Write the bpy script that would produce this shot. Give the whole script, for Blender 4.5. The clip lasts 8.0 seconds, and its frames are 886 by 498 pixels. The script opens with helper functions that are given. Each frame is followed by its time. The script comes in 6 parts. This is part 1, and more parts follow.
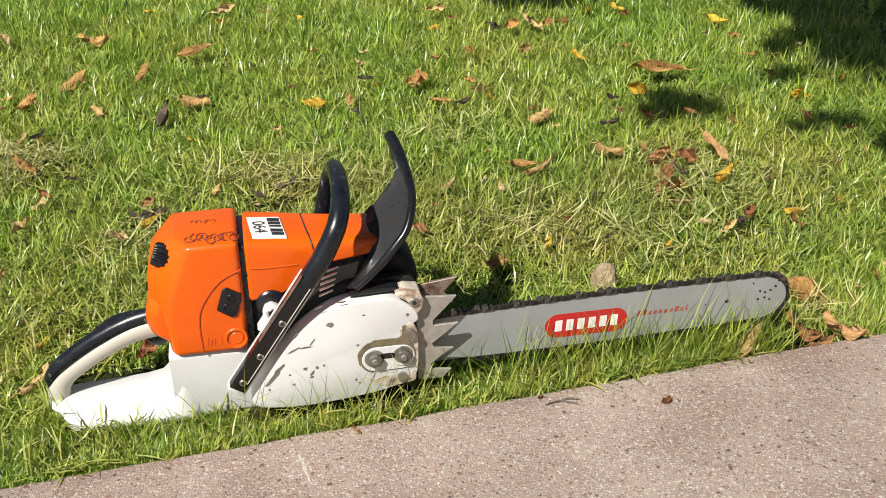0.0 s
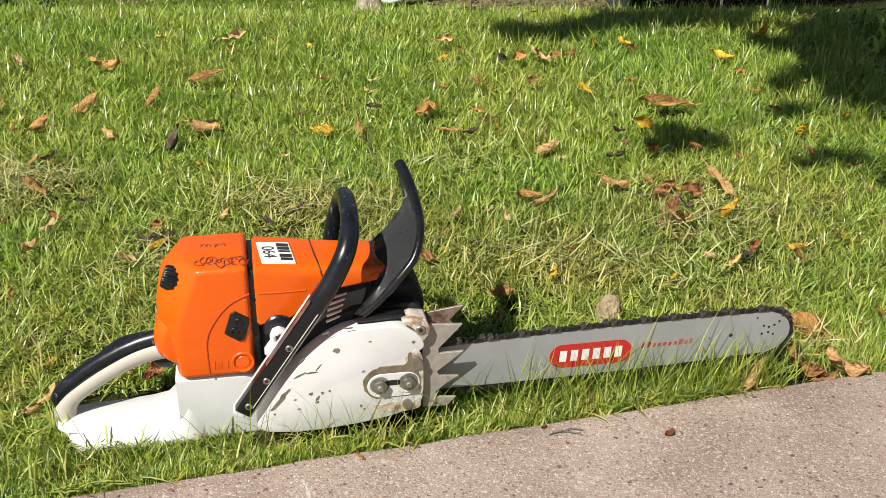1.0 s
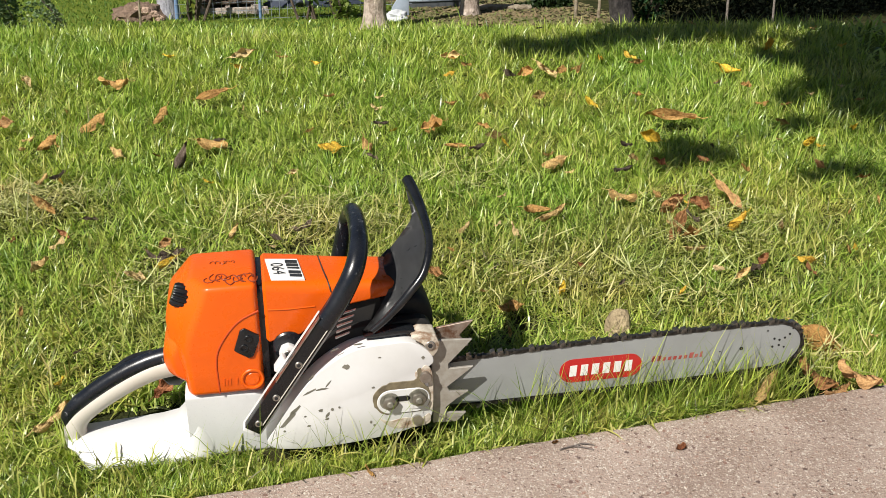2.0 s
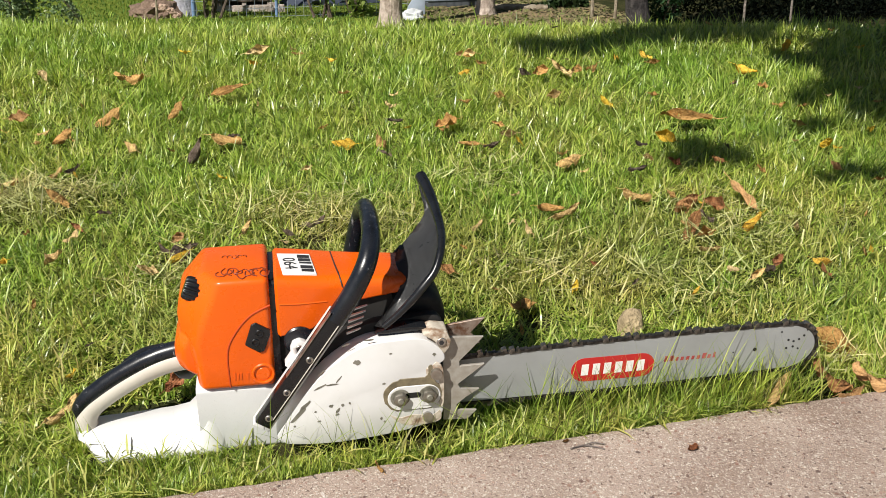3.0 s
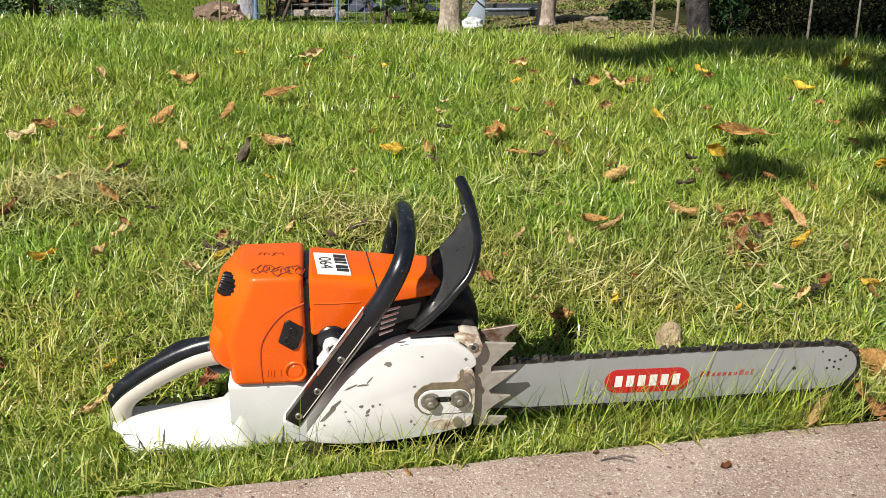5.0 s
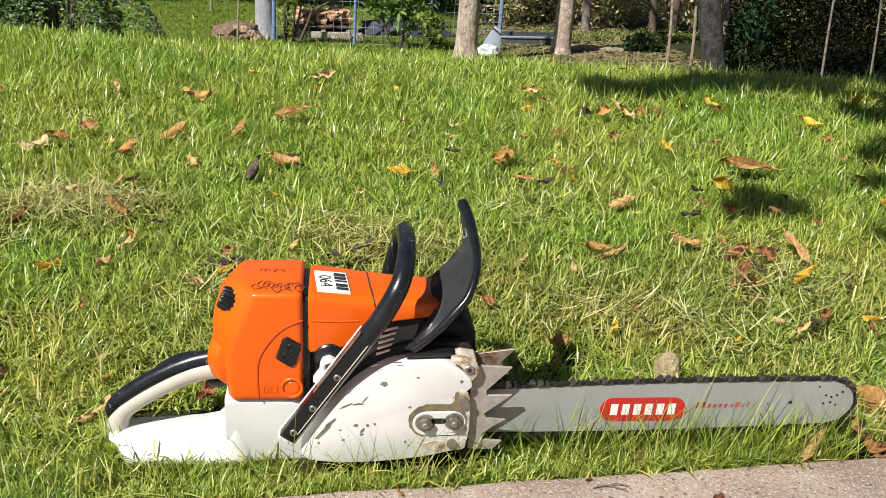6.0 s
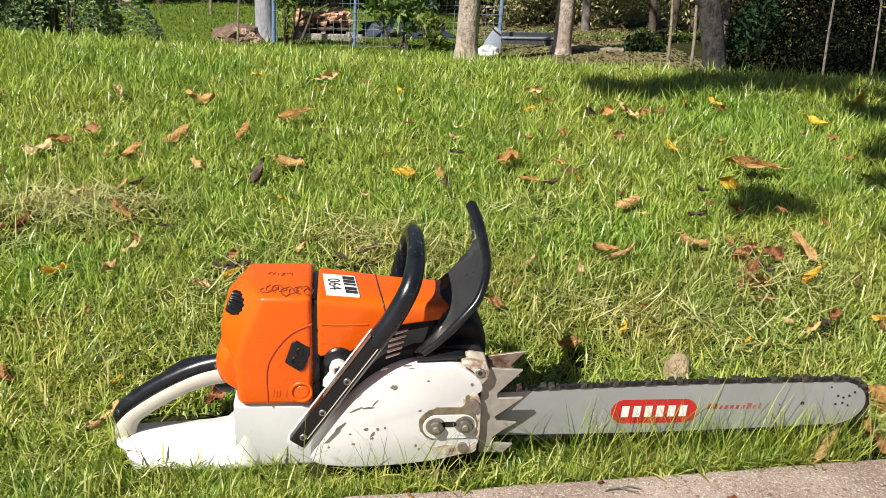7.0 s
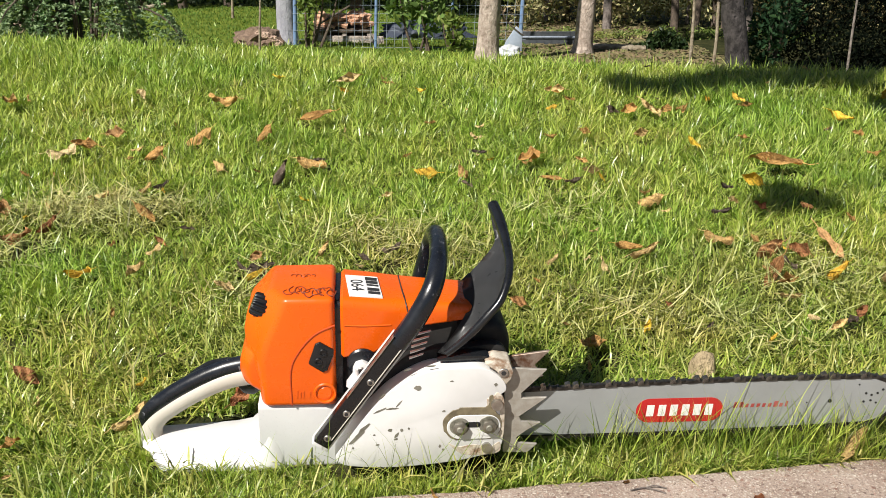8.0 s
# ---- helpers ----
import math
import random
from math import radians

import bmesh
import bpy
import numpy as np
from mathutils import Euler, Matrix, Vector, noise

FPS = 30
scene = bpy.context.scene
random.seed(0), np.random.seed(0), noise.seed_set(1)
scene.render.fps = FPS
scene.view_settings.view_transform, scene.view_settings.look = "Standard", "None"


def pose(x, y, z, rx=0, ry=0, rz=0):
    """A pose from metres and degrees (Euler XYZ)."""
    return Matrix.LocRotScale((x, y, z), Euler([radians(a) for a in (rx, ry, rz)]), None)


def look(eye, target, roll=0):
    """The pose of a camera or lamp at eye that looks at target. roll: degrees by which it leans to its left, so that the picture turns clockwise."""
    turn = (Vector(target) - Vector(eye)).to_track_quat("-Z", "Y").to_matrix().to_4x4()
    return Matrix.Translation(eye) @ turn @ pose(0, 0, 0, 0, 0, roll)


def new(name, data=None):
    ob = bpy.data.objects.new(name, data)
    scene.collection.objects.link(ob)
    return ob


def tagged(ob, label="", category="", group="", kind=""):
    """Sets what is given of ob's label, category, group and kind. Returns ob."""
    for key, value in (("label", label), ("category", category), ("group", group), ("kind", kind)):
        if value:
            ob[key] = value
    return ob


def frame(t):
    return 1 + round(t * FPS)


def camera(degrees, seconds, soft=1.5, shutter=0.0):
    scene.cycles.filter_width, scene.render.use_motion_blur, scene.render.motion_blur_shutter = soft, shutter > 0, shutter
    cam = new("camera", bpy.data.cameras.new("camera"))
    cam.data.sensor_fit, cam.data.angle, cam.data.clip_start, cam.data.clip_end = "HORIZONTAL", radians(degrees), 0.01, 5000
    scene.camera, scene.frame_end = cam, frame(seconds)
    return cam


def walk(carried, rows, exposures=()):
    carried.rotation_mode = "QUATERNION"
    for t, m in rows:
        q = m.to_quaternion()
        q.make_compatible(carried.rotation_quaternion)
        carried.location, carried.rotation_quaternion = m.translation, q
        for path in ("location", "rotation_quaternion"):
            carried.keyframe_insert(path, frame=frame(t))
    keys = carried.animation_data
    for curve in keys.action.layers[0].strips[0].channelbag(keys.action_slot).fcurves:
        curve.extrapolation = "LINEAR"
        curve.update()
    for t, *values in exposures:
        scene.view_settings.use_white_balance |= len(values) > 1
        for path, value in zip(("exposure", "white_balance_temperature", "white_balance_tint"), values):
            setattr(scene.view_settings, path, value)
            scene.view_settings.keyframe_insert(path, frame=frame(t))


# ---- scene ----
cam = camera(46.0, 8.0, soft=0.45)
walk(cam, [
    (0.0, look((0.0110, -1.1051, 0.7655), (0.2310, 0.0299, 0.1710), -0.69)),
    (0.5, look((0.0012, -1.1075, 0.7684), (0.2216, 0.0296, 0.1780), 0.57)),
    (1.0, look((0.0023, -1.1131, 0.7708), (0.2233, 0.0376, 0.2077), 0.43)),
    (1.5, look((-0.0007, -1.1149, 0.7721), (0.2211, 0.0414, 0.2210), 0.04)),
    (1.7, look((-0.0003, -1.1145, 0.7709), (0.2188, 0.0451, 0.2257), -0.06)),
    (2.8, look((0.0017, -1.1118, 0.7643), (0.2005, 0.0524, 0.2212), -0.46)),
    (3.0, look((0.0021, -1.1114, 0.7631), (0.1993, 0.0528, 0.2191), 0.06)),
    (3.5, look((0.0111, -1.1088, 0.7612), (0.1866, 0.0588, 0.2172), -0.12)),
    (4.0, look((0.0163, -1.1071, 0.7577), (0.1794, 0.0623, 0.2137), -0.00)),
    (4.5, look((0.0183, -1.1092, 0.7568), (0.1627, 0.0625, 0.2127), 0.11)),
    (4.7, look((0.0205, -1.1112, 0.7569), (0.1590, 0.0625, 0.2153), 0.25)),
    (5.8, look((0.0328, -1.1218, 0.7574), (0.1532, 0.0677, 0.2469), 2.43)),
    (6.0, look((0.0350, -1.1237, 0.7575), (0.1546, 0.0676, 0.2512), 2.47)),
    (6.5, look((0.0280, -1.1221, 0.7572), (0.1480, 0.0698, 0.2523), 2.61)),
    (7.0, look((0.0248, -1.1152, 0.7554), (0.1439, 0.0768, 0.2504), 2.08)),
    (7.5, look((0.0268, -1.1145, 0.7547), (0.1353, 0.0783, 0.2491), 1.65)),
    (8.0, look((0.0263, -1.1137, 0.7540), (0.1165, 0.0808, 0.2490), 0.95)),
], exposures=((0.0, 0.30), (4.7, 0.33), (6.0, 0.42), (8.0, 0.42)))

# ---- light ----
world = bpy.data.worlds.new("sky")
scene.world = world
world.use_nodes = True
SUN_DIR = Vector((0.60, 0.56, -0.92)).normalized()
sky = world.node_tree.nodes.new("ShaderNodeTexSky")
sky.sky_type = "NISHITA"
sky.sun_disc = False
sky.sun_elevation = math.asin(-SUN_DIR.z)
sky.sun_rotation = math.atan2(-SUN_DIR.x, -SUN_DIR.y)
background = world.node_tree.nodes["Background"]
background.inputs["Strength"].default_value = 0.0445
world.node_tree.links.new(sky.outputs[0], background.inputs[0])
sun = new("sun", bpy.data.lights.new("sun", "SUN"))
sun.data.energy = 5.75
sun.data.angle = radians(0.5)
sun.data.color = (1.0, 0.95, 0.87)
sun.matrix_world = look((-2.0, -5.0, 5.0), Vector((-2.0, -5.0, 5.0)) + SUN_DIR)


# ---- helpers of this scene ----
rng = np.random.default_rng(7)


def node_mat(name, rough=0.5, metal=0.0, spec=0.5):
    """A principled material; returns it with its tree and its shader."""
    m = bpy.data.materials.new(name)
    m.use_nodes = True
    sh = m.node_tree.nodes["Principled BSDF"]
    sh.inputs["Roughness"].default_value = rough
    sh.inputs["Metallic"].default_value = metal
    sh.inputs["Specular IOR Level"].default_value = spec
    return m, m.node_tree, sh


def add(tree, kind, **sets):
    n = tree.nodes.new(kind)
    for key, value in sets.items():
        n.inputs[key.replace("_", " ")].default_value = value
    return n


def ramp(tree, source, stops):
    """A colour ramp fed by a socket."""
    n = tree.nodes.new("ShaderNodeValToRGB")
    el = n.color_ramp.elements
    while len(el) < len(stops):
        el.new(0.5)
    for e, (at, col) in zip(el, stops):
        e.position, e.color = at, (*col, 1.0)
    tree.links.new(source, n.inputs[0])
    return n.outputs[0]


def noise_out(tree, scale, detail=4.0, rough=0.6, coords="Object", stretch=None):
    tc = tree.nodes.new("ShaderNodeTexCoord")
    src = tc.outputs[coords]
    if stretch:
        mp = tree.nodes.new("ShaderNodeMapping")
        mp.inputs["Scale"].default_value = stretch
        tree.links.new(src, mp.inputs[0])
        src = mp.outputs[0]
    n = add(tree, "ShaderNodeTexNoise", Scale=scale, Detail=detail, Roughness=rough)
    tree.links.new(src, n.inputs["Vector"])
    return n.outputs["Fac"]


def mix(tree, fac, a, b, mode="MIX"):
    """A colour mix; a and b are colours or sockets, fac a number or a socket."""
    n = tree.nodes.new("ShaderNodeMix")
    n.data_type, n.blend_type = "RGBA", mode
    for sock, v in ((n.inputs[0], fac), (n.inputs[6], a), (n.inputs[7], b)):
        if isinstance(v, bpy.types.NodeSocket):
            tree.links.new(v, sock)
        elif isinstance(v, (int, float)):
            sock.default_value = v
        else:
            sock.default_value = (*v, 1.0)
    return n.outputs[2]


def bump(tree, sh, height, strength=0.3, dist=0.001):
    b = add(tree, "ShaderNodeBump", Strength=strength, Distance=dist)
    tree.links.new(height, b.inputs["Height"])
    tree.links.new(b.outputs[0], sh.inputs["Normal"])


def painted(name, colour, dark, rough=0.35, grain=0.12, spec=0.5, scale=60.0):
    """Paint or plastic with faint blotches, dust and a fine orange-peel relief."""
    m, t, sh = node_mat(name, rough, 0.0, spec)
    big = ramp(t, noise_out(t, scale * 0.25, 5), ((0.35, (0, 0, 0)), (0.75, (1, 1, 1))))
    col = mix(t, big, colour, dark)
    fine = ramp(t, noise_out(t, scale * 8, 3), ((0.6, (0, 0, 0)), (0.8, (1, 1, 1))))
    col = mix(t, mix(t, 0.5, (0, 0, 0), fine), col, tuple(c * 0.7 for c in colour))
    t.links.new(col, sh.inputs["Base Color"])
    r = ramp(t, noise_out(t, scale, 5), ((0.3, (rough - grain,) * 3), (0.7, (rough + grain,) * 3)))
    t.links.new(r, sh.inputs["Roughness"])
    bump(t, sh, noise_out(t, scale * 12, 2), 0.06, 0.0006)
    return m


def link(name, mesh, mat, parent=None, label=""):
    ob = new(name, mesh)
    if mat and not mesh.materials:
        mesh.materials.append(mat)
    if parent:
        ob.parent = parent
    if label:
        ob["label"] = label
    return ob


def part(name, bm, mat, parent=None, label="", smooth=True, angle=40):
    """Links a bmesh as one mesh object under a thing or a part."""
    mesh = bpy.data.meshes.new(name)
    bmesh.ops.recalc_face_normals(bm, faces=bm.faces[:])
    if smooth:
        for f in bm.faces:
            f.smooth = True
        for e in bm.edges:
            if len(e.link_faces) == 2 and e.calc_face_angle(0) > radians(angle):
                e.smooth = False
    bm.to_mesh(mesh)
    bm.free()
    return link(name, mesh, mat, parent, label)


def thing(name, label, category, group="", kind="", at=(0, 0, 0)):
    ob = new(name)
    ob.location = at
    ob.empty_display_size = 0.05
    return tagged(ob, label, category, group, kind)


def slab(points, a, b, axis="y", bevel=0.002, segs=2):
    """A flat outline (two coordinates each) given thickness from a to b along an axis, edges rounded."""
    bm = bmesh.new()
    put = {"y": lambda u, v, w: (u, w, v), "z": lambda u, v, w: (u, v, w), "x": lambda u, v, w: (w, u, v)}[axis]
    low = [bm.verts.new(put(u, v, a)) for u, v in points]
    f = bm.faces.new(low)
    new_faces = bmesh.ops.extrude_face_region(bm, geom=[f])
    moved = [g for g in new_faces["geom"] if isinstance(g, bmesh.types.BMVert)]
    bmesh.ops.translate(bm, verts=moved, vec=put(0, 0, b - a))
    if bevel:
        bmesh.ops.bevel(bm, geom=bm.edges[:], offset=bevel, segments=segs, affect="EDGES", profile=0.5, clamp_overlap=True)
    return bm


def spline(points, n):
    """n points along a smooth curve through the given ones."""
    p = np.array(points, float)
    p = np.vstack([2 * p[0] - p[1], p, 2 * p[-1] - p[-2]])
    out = []
    for s in np.linspace(0, len(p) - 3 - 1e-6, n):
        i, u = int(s) + 1, s - int(s)
        a, b, c, d = p[i - 1], p[i], p[i + 1], p[i + 2]
        out.append(0.5 * (2 * b + (c - a) * u + (2 * a - 5 * b + 4 * c - d) * u**2 + (3 * b - a - 3 * c + d) * u**3))
    return np.array(out)


def tube(points, radius, n=24, sides=14, flat=1.0):
    """A round rod along a smooth curve; radius is one number or one for each given point."""
    p = spline(points, n)
    r = np.interp(np.linspace(0, 1, n), np.linspace(0, 1, len(points)), radius if np.ndim(radius) else [radius] * len(points))
    bm, rings, up = bmesh.new(), [], Vector((0.13, 0.97, 0.21))
    for i in range(n):
        d = Vector(p[min(i + 1, n - 1)] - p[max(i - 1, 0)]).normalized()
        side = d.cross(up)
        side = side.normalized() if side.length > 0.1 else d.orthogonal().normalized()
        up = side.cross(d).normalized()
        ring = []
        for k in range(sides):
            a = 2 * math.pi * k / sides
            ring.append(bm.verts.new(Vector(p[i]) + float(r[i]) * (math.cos(a) * side + flat * math.sin(a) * up)))
        rings.append(ring)
    for a, b in zip(rings, rings[1:]):
        for k in range(sides):
            bm.faces.new((a[k], a[(k + 1) % sides], b[(k + 1) % sides], b[k]))
    bm.faces.new(rings[0][::-1]), bm.faces.new(rings[-1])
    return bm


def loft(rings, closed=True):
    bm = bmesh.new()
    made = [[bm.verts.new(v) for v in ring] for ring in rings]
    n = len(made[0])
    for a, b in zip(made, made[1:]):
        for k in range(n if closed else n - 1):
            bm.faces.new((a[k], a[(k + 1) % n], b[(k + 1) % n], b[k]))
    if closed:
        bm.faces.new(made[0][::-1]), bm.faces.new(made[-1])
    return bm


def round_box(y0, y1, z0, z1, r_top, r_low, x, lean=0.0, steps=5):
    """A ring across x: an upright rectangle with rounded upper and lower corners; lean shifts the top in y."""
    ring = []
    for cy, cz, r, a0 in ((y1, z1, r_top, 0), (y0, z1, r_top, 90), (y0, z0, r_low, 180), (y1, z0, r_low, 270)):
        sy, sz = (-1 if cy == y1 else 1), (-1 if cz == z1 else 1)
        for k in range(steps + 1):
            a = radians(a0 + 90 * k / steps)
            y, z = cy + sy * r + r * math.cos(a), cz + sz * r + r * math.sin(a)
            ring.append((x, y + lean * (z - z0), z))
    return ring


def rod(a, b, r, sides=12, r2=None):
    a, b = Vector(a), Vector(b)
    bm = bmesh.new()
    bmesh.ops.create_cone(bm, cap_ends=True, segments=sides, radius1=r, radius2=r if r2 is None else r2, depth=(b - a).length)
    turn = (b - a).to_track_quat("Z", "Y").to_matrix().to_4x4()
    bmesh.ops.transform(bm, verts=bm.verts[:], matrix=Matrix.Translation((a + b) / 2) @ turn)
    return bm


def join(*bms):
    out = bmesh.new()
    for b in bms:
        m = bpy.data.meshes.new("tmp")
        b.to_mesh(m)
        b.free()
        out.from_mesh(m)
        bpy.data.meshes.remove(m)
    return out


def arrays_mesh(name, verts, quads, tris):
    """A mesh from number arrays, fast for very many small faces."""
    mesh = bpy.data.meshes.new(name)
    loops = np.concatenate([quads.ravel(), tris.ravel()]).astype(np.int32)
    totals = np.concatenate([np.full(len(quads), 4), np.full(len(tris), 3)]).astype(np.int32)
    starts = np.concatenate([[0], np.cumsum(totals)[:-1]]).astype(np.int32)
    mesh.vertices.add(len(verts))
    mesh.vertices.foreach_set("co", verts.astype(np.float32).ravel())
    mesh.loops.add(len(loops))
    mesh.loops.foreach_set("vertex_index", loops)
    mesh.polygons.add(len(totals))
    mesh.polygons.foreach_set("loop_start", starts)
    mesh.polygons.foreach_set("loop_total", totals)
    mesh.update(calc_edges=True)
    return mesh


# ---- the lie of the land ----
def edge_y(x):
    """Where the concrete begins: its edge runs nearly along x."""
    return -0.0835 + 0.076 * x


def patch(x, y):
    """Smooth uneven field between about 0 and 1, on number arrays."""
    v = (np.sin(x * 3.1 + 1.3 * np.sin(y * 2.3)) + np.sin(y * 4.3 + 1.7 * np.sin(x * 1.9 + 0.5)) + np.sin(x * 7.3 - y * 5.9 + 2)
         + 0.7 * np.sin(x * 13.1 + y * 11.3 + np.sin(y * 17)) + 0.5 * np.sin(x * 23.7 - y * 19.1))
    return 0.5 + v / 8.4


def ground_z(x, y):
    """The lawn is level round the saw, falls behind a low crest, and slopes on gently below it."""
    x, y = np.asarray(x, float), np.asarray(y, float)
    crest = 2.13 - 0.12 * x
    d = np.clip(y - crest, 0, None)
    run = np.minimum(np.sqrt(d * d + 0.09) - 0.3, 26.0)
    fall = 0.75 * np.tanh(0.40 * run) + 0.09 * run
    left = np.clip((0.3 - x) / 1.4, 0, 1.5) * np.clip((y - 1.0) / 1.2, 0, 1)
    z = -0.018 - fall + 0.034 * left + 0.012 * (patch(x * 0.6, y * 0.6) - 0.5)
    near = np.clip((y - edge_y(x)) / 0.05, 0, 1)
    return np.where(y < edge_y(x) - 0.001, -0.08, z * near + (1 - near) * -0.010)


def dry(x, y):
    """How dry and thin the lawn is: worn straw-coloured patches."""
    spots = ((0.42, 0.36, 0.36, 0.24), (0.78, 0.50, 0.28, 0.22), (0.15, 0.62, 0.30, 0.17), (-0.60, 0.80, 0.22, 0.13), (-0.25, 0.30, 0.20, 0.20), (0.77, 0.05, 0.05, 0.03),
             (-0.75, 0.33, 0.14, 0.08), (-0.40, 0.85, 0.15, 0.12), (-0.52, 0.89, 0.16, 0.06), (0.05, 0.72, 0.12, 0.05), (0.45, -0.03, 0.30, 0.035))
    v = 0.34 * patch(x * 1.7 + 3, y * 1.7 + 1) + 0.40 * (patch(x * 6.1 + 1, y * 6.1 + 4) - 0.5)
    for cx, cy, sx, sy in spots:
        v = v + 0.55 * np.exp(-(((x - cx) / sx) ** 2 + ((y - cy) / sy) ** 2)) * (0.55 + 0.9 * patch(x * 8.3, y * 8.3 + 2))
    return np.clip(1.15 * (v - 0.15), 0, 1)


def bare(x, y):
    """Small bare hollows of dark soil in the lawn."""
    v = 0.40 * np.clip((patch(x * 6.3 + 2, y * 6.3 + 7) - 0.66) * 6, 0, 1) * np.clip((y - 0.12) / 0.1, 0, 1) * np.clip((1.3 - y) / 0.5, 0, 1)
    for cx, cy, r in ((-0.170, 0.56, 0.060), (-0.13, 0.50, 0.03), (0.39, 0.255, 0.05), (0.34, 0.21, 0.03), (0.06, 0.605, 0.045), (0.01, 0.585, 0.03), (0.80, 0.36, 0.045), (-0.42, 0.93, 0.05), (-0.60, 0.70, 0.06), (-0.52, 0.36, 0.05), (0.712, 0.015, 0.062), (0.735, -0.010, 0.055), (0.695, -0.006, 0.05), (-0.24, 0.20, 0.04)):
        v = np.maximum(v, np.clip(1.5 - np.hypot(x - cx, (y - cy) * 1.2) / (r * (0.6 + 0.8 * patch(x * 19, y * 19))), 0, 1))
    return v


# ---- ground ----
def soil_material():
    m, t, sh = node_mat("soil and thatch", 0.95, 0, 0.1)
    a = ramp(t, noise_out(t, 9, 6), ((0.3, (0.024, 0.034, 0.010)), (0.5, (0.045, 0.050, 0.017)), (0.75, (0.10, 0.09, 0.036))))
    b = ramp(t, noise_out(t, 260, 4), ((0.3, (0.25, 0.25, 0.25)), (0.7, (1, 1, 1))))
    soil = mix(t, 0.9, a, b, "MULTIPLY")
    # Away from the worn spot the sward closes over the soil.
    tc = t.nodes.new("ShaderNodeTexCoord")
    away = t.nodes.new("ShaderNodeVectorMath")
    away.operation = "DISTANCE"
    away.inputs[1].default_value = (0.3, 0.9, 0.0)
    t.links.new(tc.outputs["Object"], away.inputs[0])
    scale = t.nodes.new("ShaderNodeMath")
    scale.operation = "MULTIPLY"
    scale.inputs[1].default_value = 0.1
    t.links.new(away.outputs["Value"], scale.inputs[0])
    turf = mix(t, 0.8, ramp(t, noise_out(t, 5, 6), ((0.3, (0.13, 0.18, 0.022)), (0.7, (0.21, 0.25, 0.040)))), ramp(t, noise_out(t, 90, 4), ((0.3, (0.35, 0.4, 0.35)), (0.7, (1, 1, 1)))), "MULTIPLY")
    # No grass grows on the floor of the wood.
    wood = t.nodes.new("ShaderNodeVectorMath")
    wood.operation = "DISTANCE"
    wood.inputs[1].default_value = (7.4, 11.6, -1.6)
    t.links.new(tc.outputs["Object"], wood.inputs[0])
    near = t.nodes.new("ShaderNodeMath")
    near.operation = "MULTIPLY"
    near.inputs[1].default_value = 0.1
    t.links.new(wood.outputs["Value"], near.inputs[0])
    cover = mix(t, 1.0, ramp(t, scale.outputs[0], ((0.12, (0, 0, 0)), (0.19, (1, 1, 1)))), ramp(t, near.outputs[0], ((0.58, (0, 0, 0)), (0.64, (1, 1, 1)))), "MULTIPLY")
    t.links.new(mix(t, cover, soil, turf), sh.inputs["Base Color"])
    bump(t, sh, noise_out(t, 220, 5), 0.8, 0.006)
    return m


def make_ground():
    xs = np.unique(np.concatenate([np.linspace(-1.6, 2.4, 81), np.linspace(-12, 14, 70), np.linspace(-60, 60, 41), [-400, -150, 150, 400]]))
    ys = np.unique(np.concatenate([np.linspace(-0.12, 3.6, 94), np.linspace(3.6, 20, 70), np.linspace(20, 60, 20), [150, 400, -1, -4, -10, -30, -100, -400]]))
    gx, gy = np.meshgrid(xs, ys)
    z = ground_z(gx, gy)
    verts = np.stack([gx, gy, z], -1).reshape(-1, 3)
    n = len(xs)
    i = np.arange(len(ys) - 1)[:, None] * n + np.arange(n - 1)[None]
    quads = np.stack([i, i + 1, i + n + 1, i + n], -1).reshape(-1, 4)
    mesh = arrays_mesh("ground", verts, quads, np.zeros((0, 3), int))
    mesh.polygons.foreach_set("use_smooth", np.ones(len(quads), bool))
    return tagged(link("ground", mesh, soil_material()), "uneven brown soil and thatch under a sunny lawn", "ground", kind="structure")


make_ground()


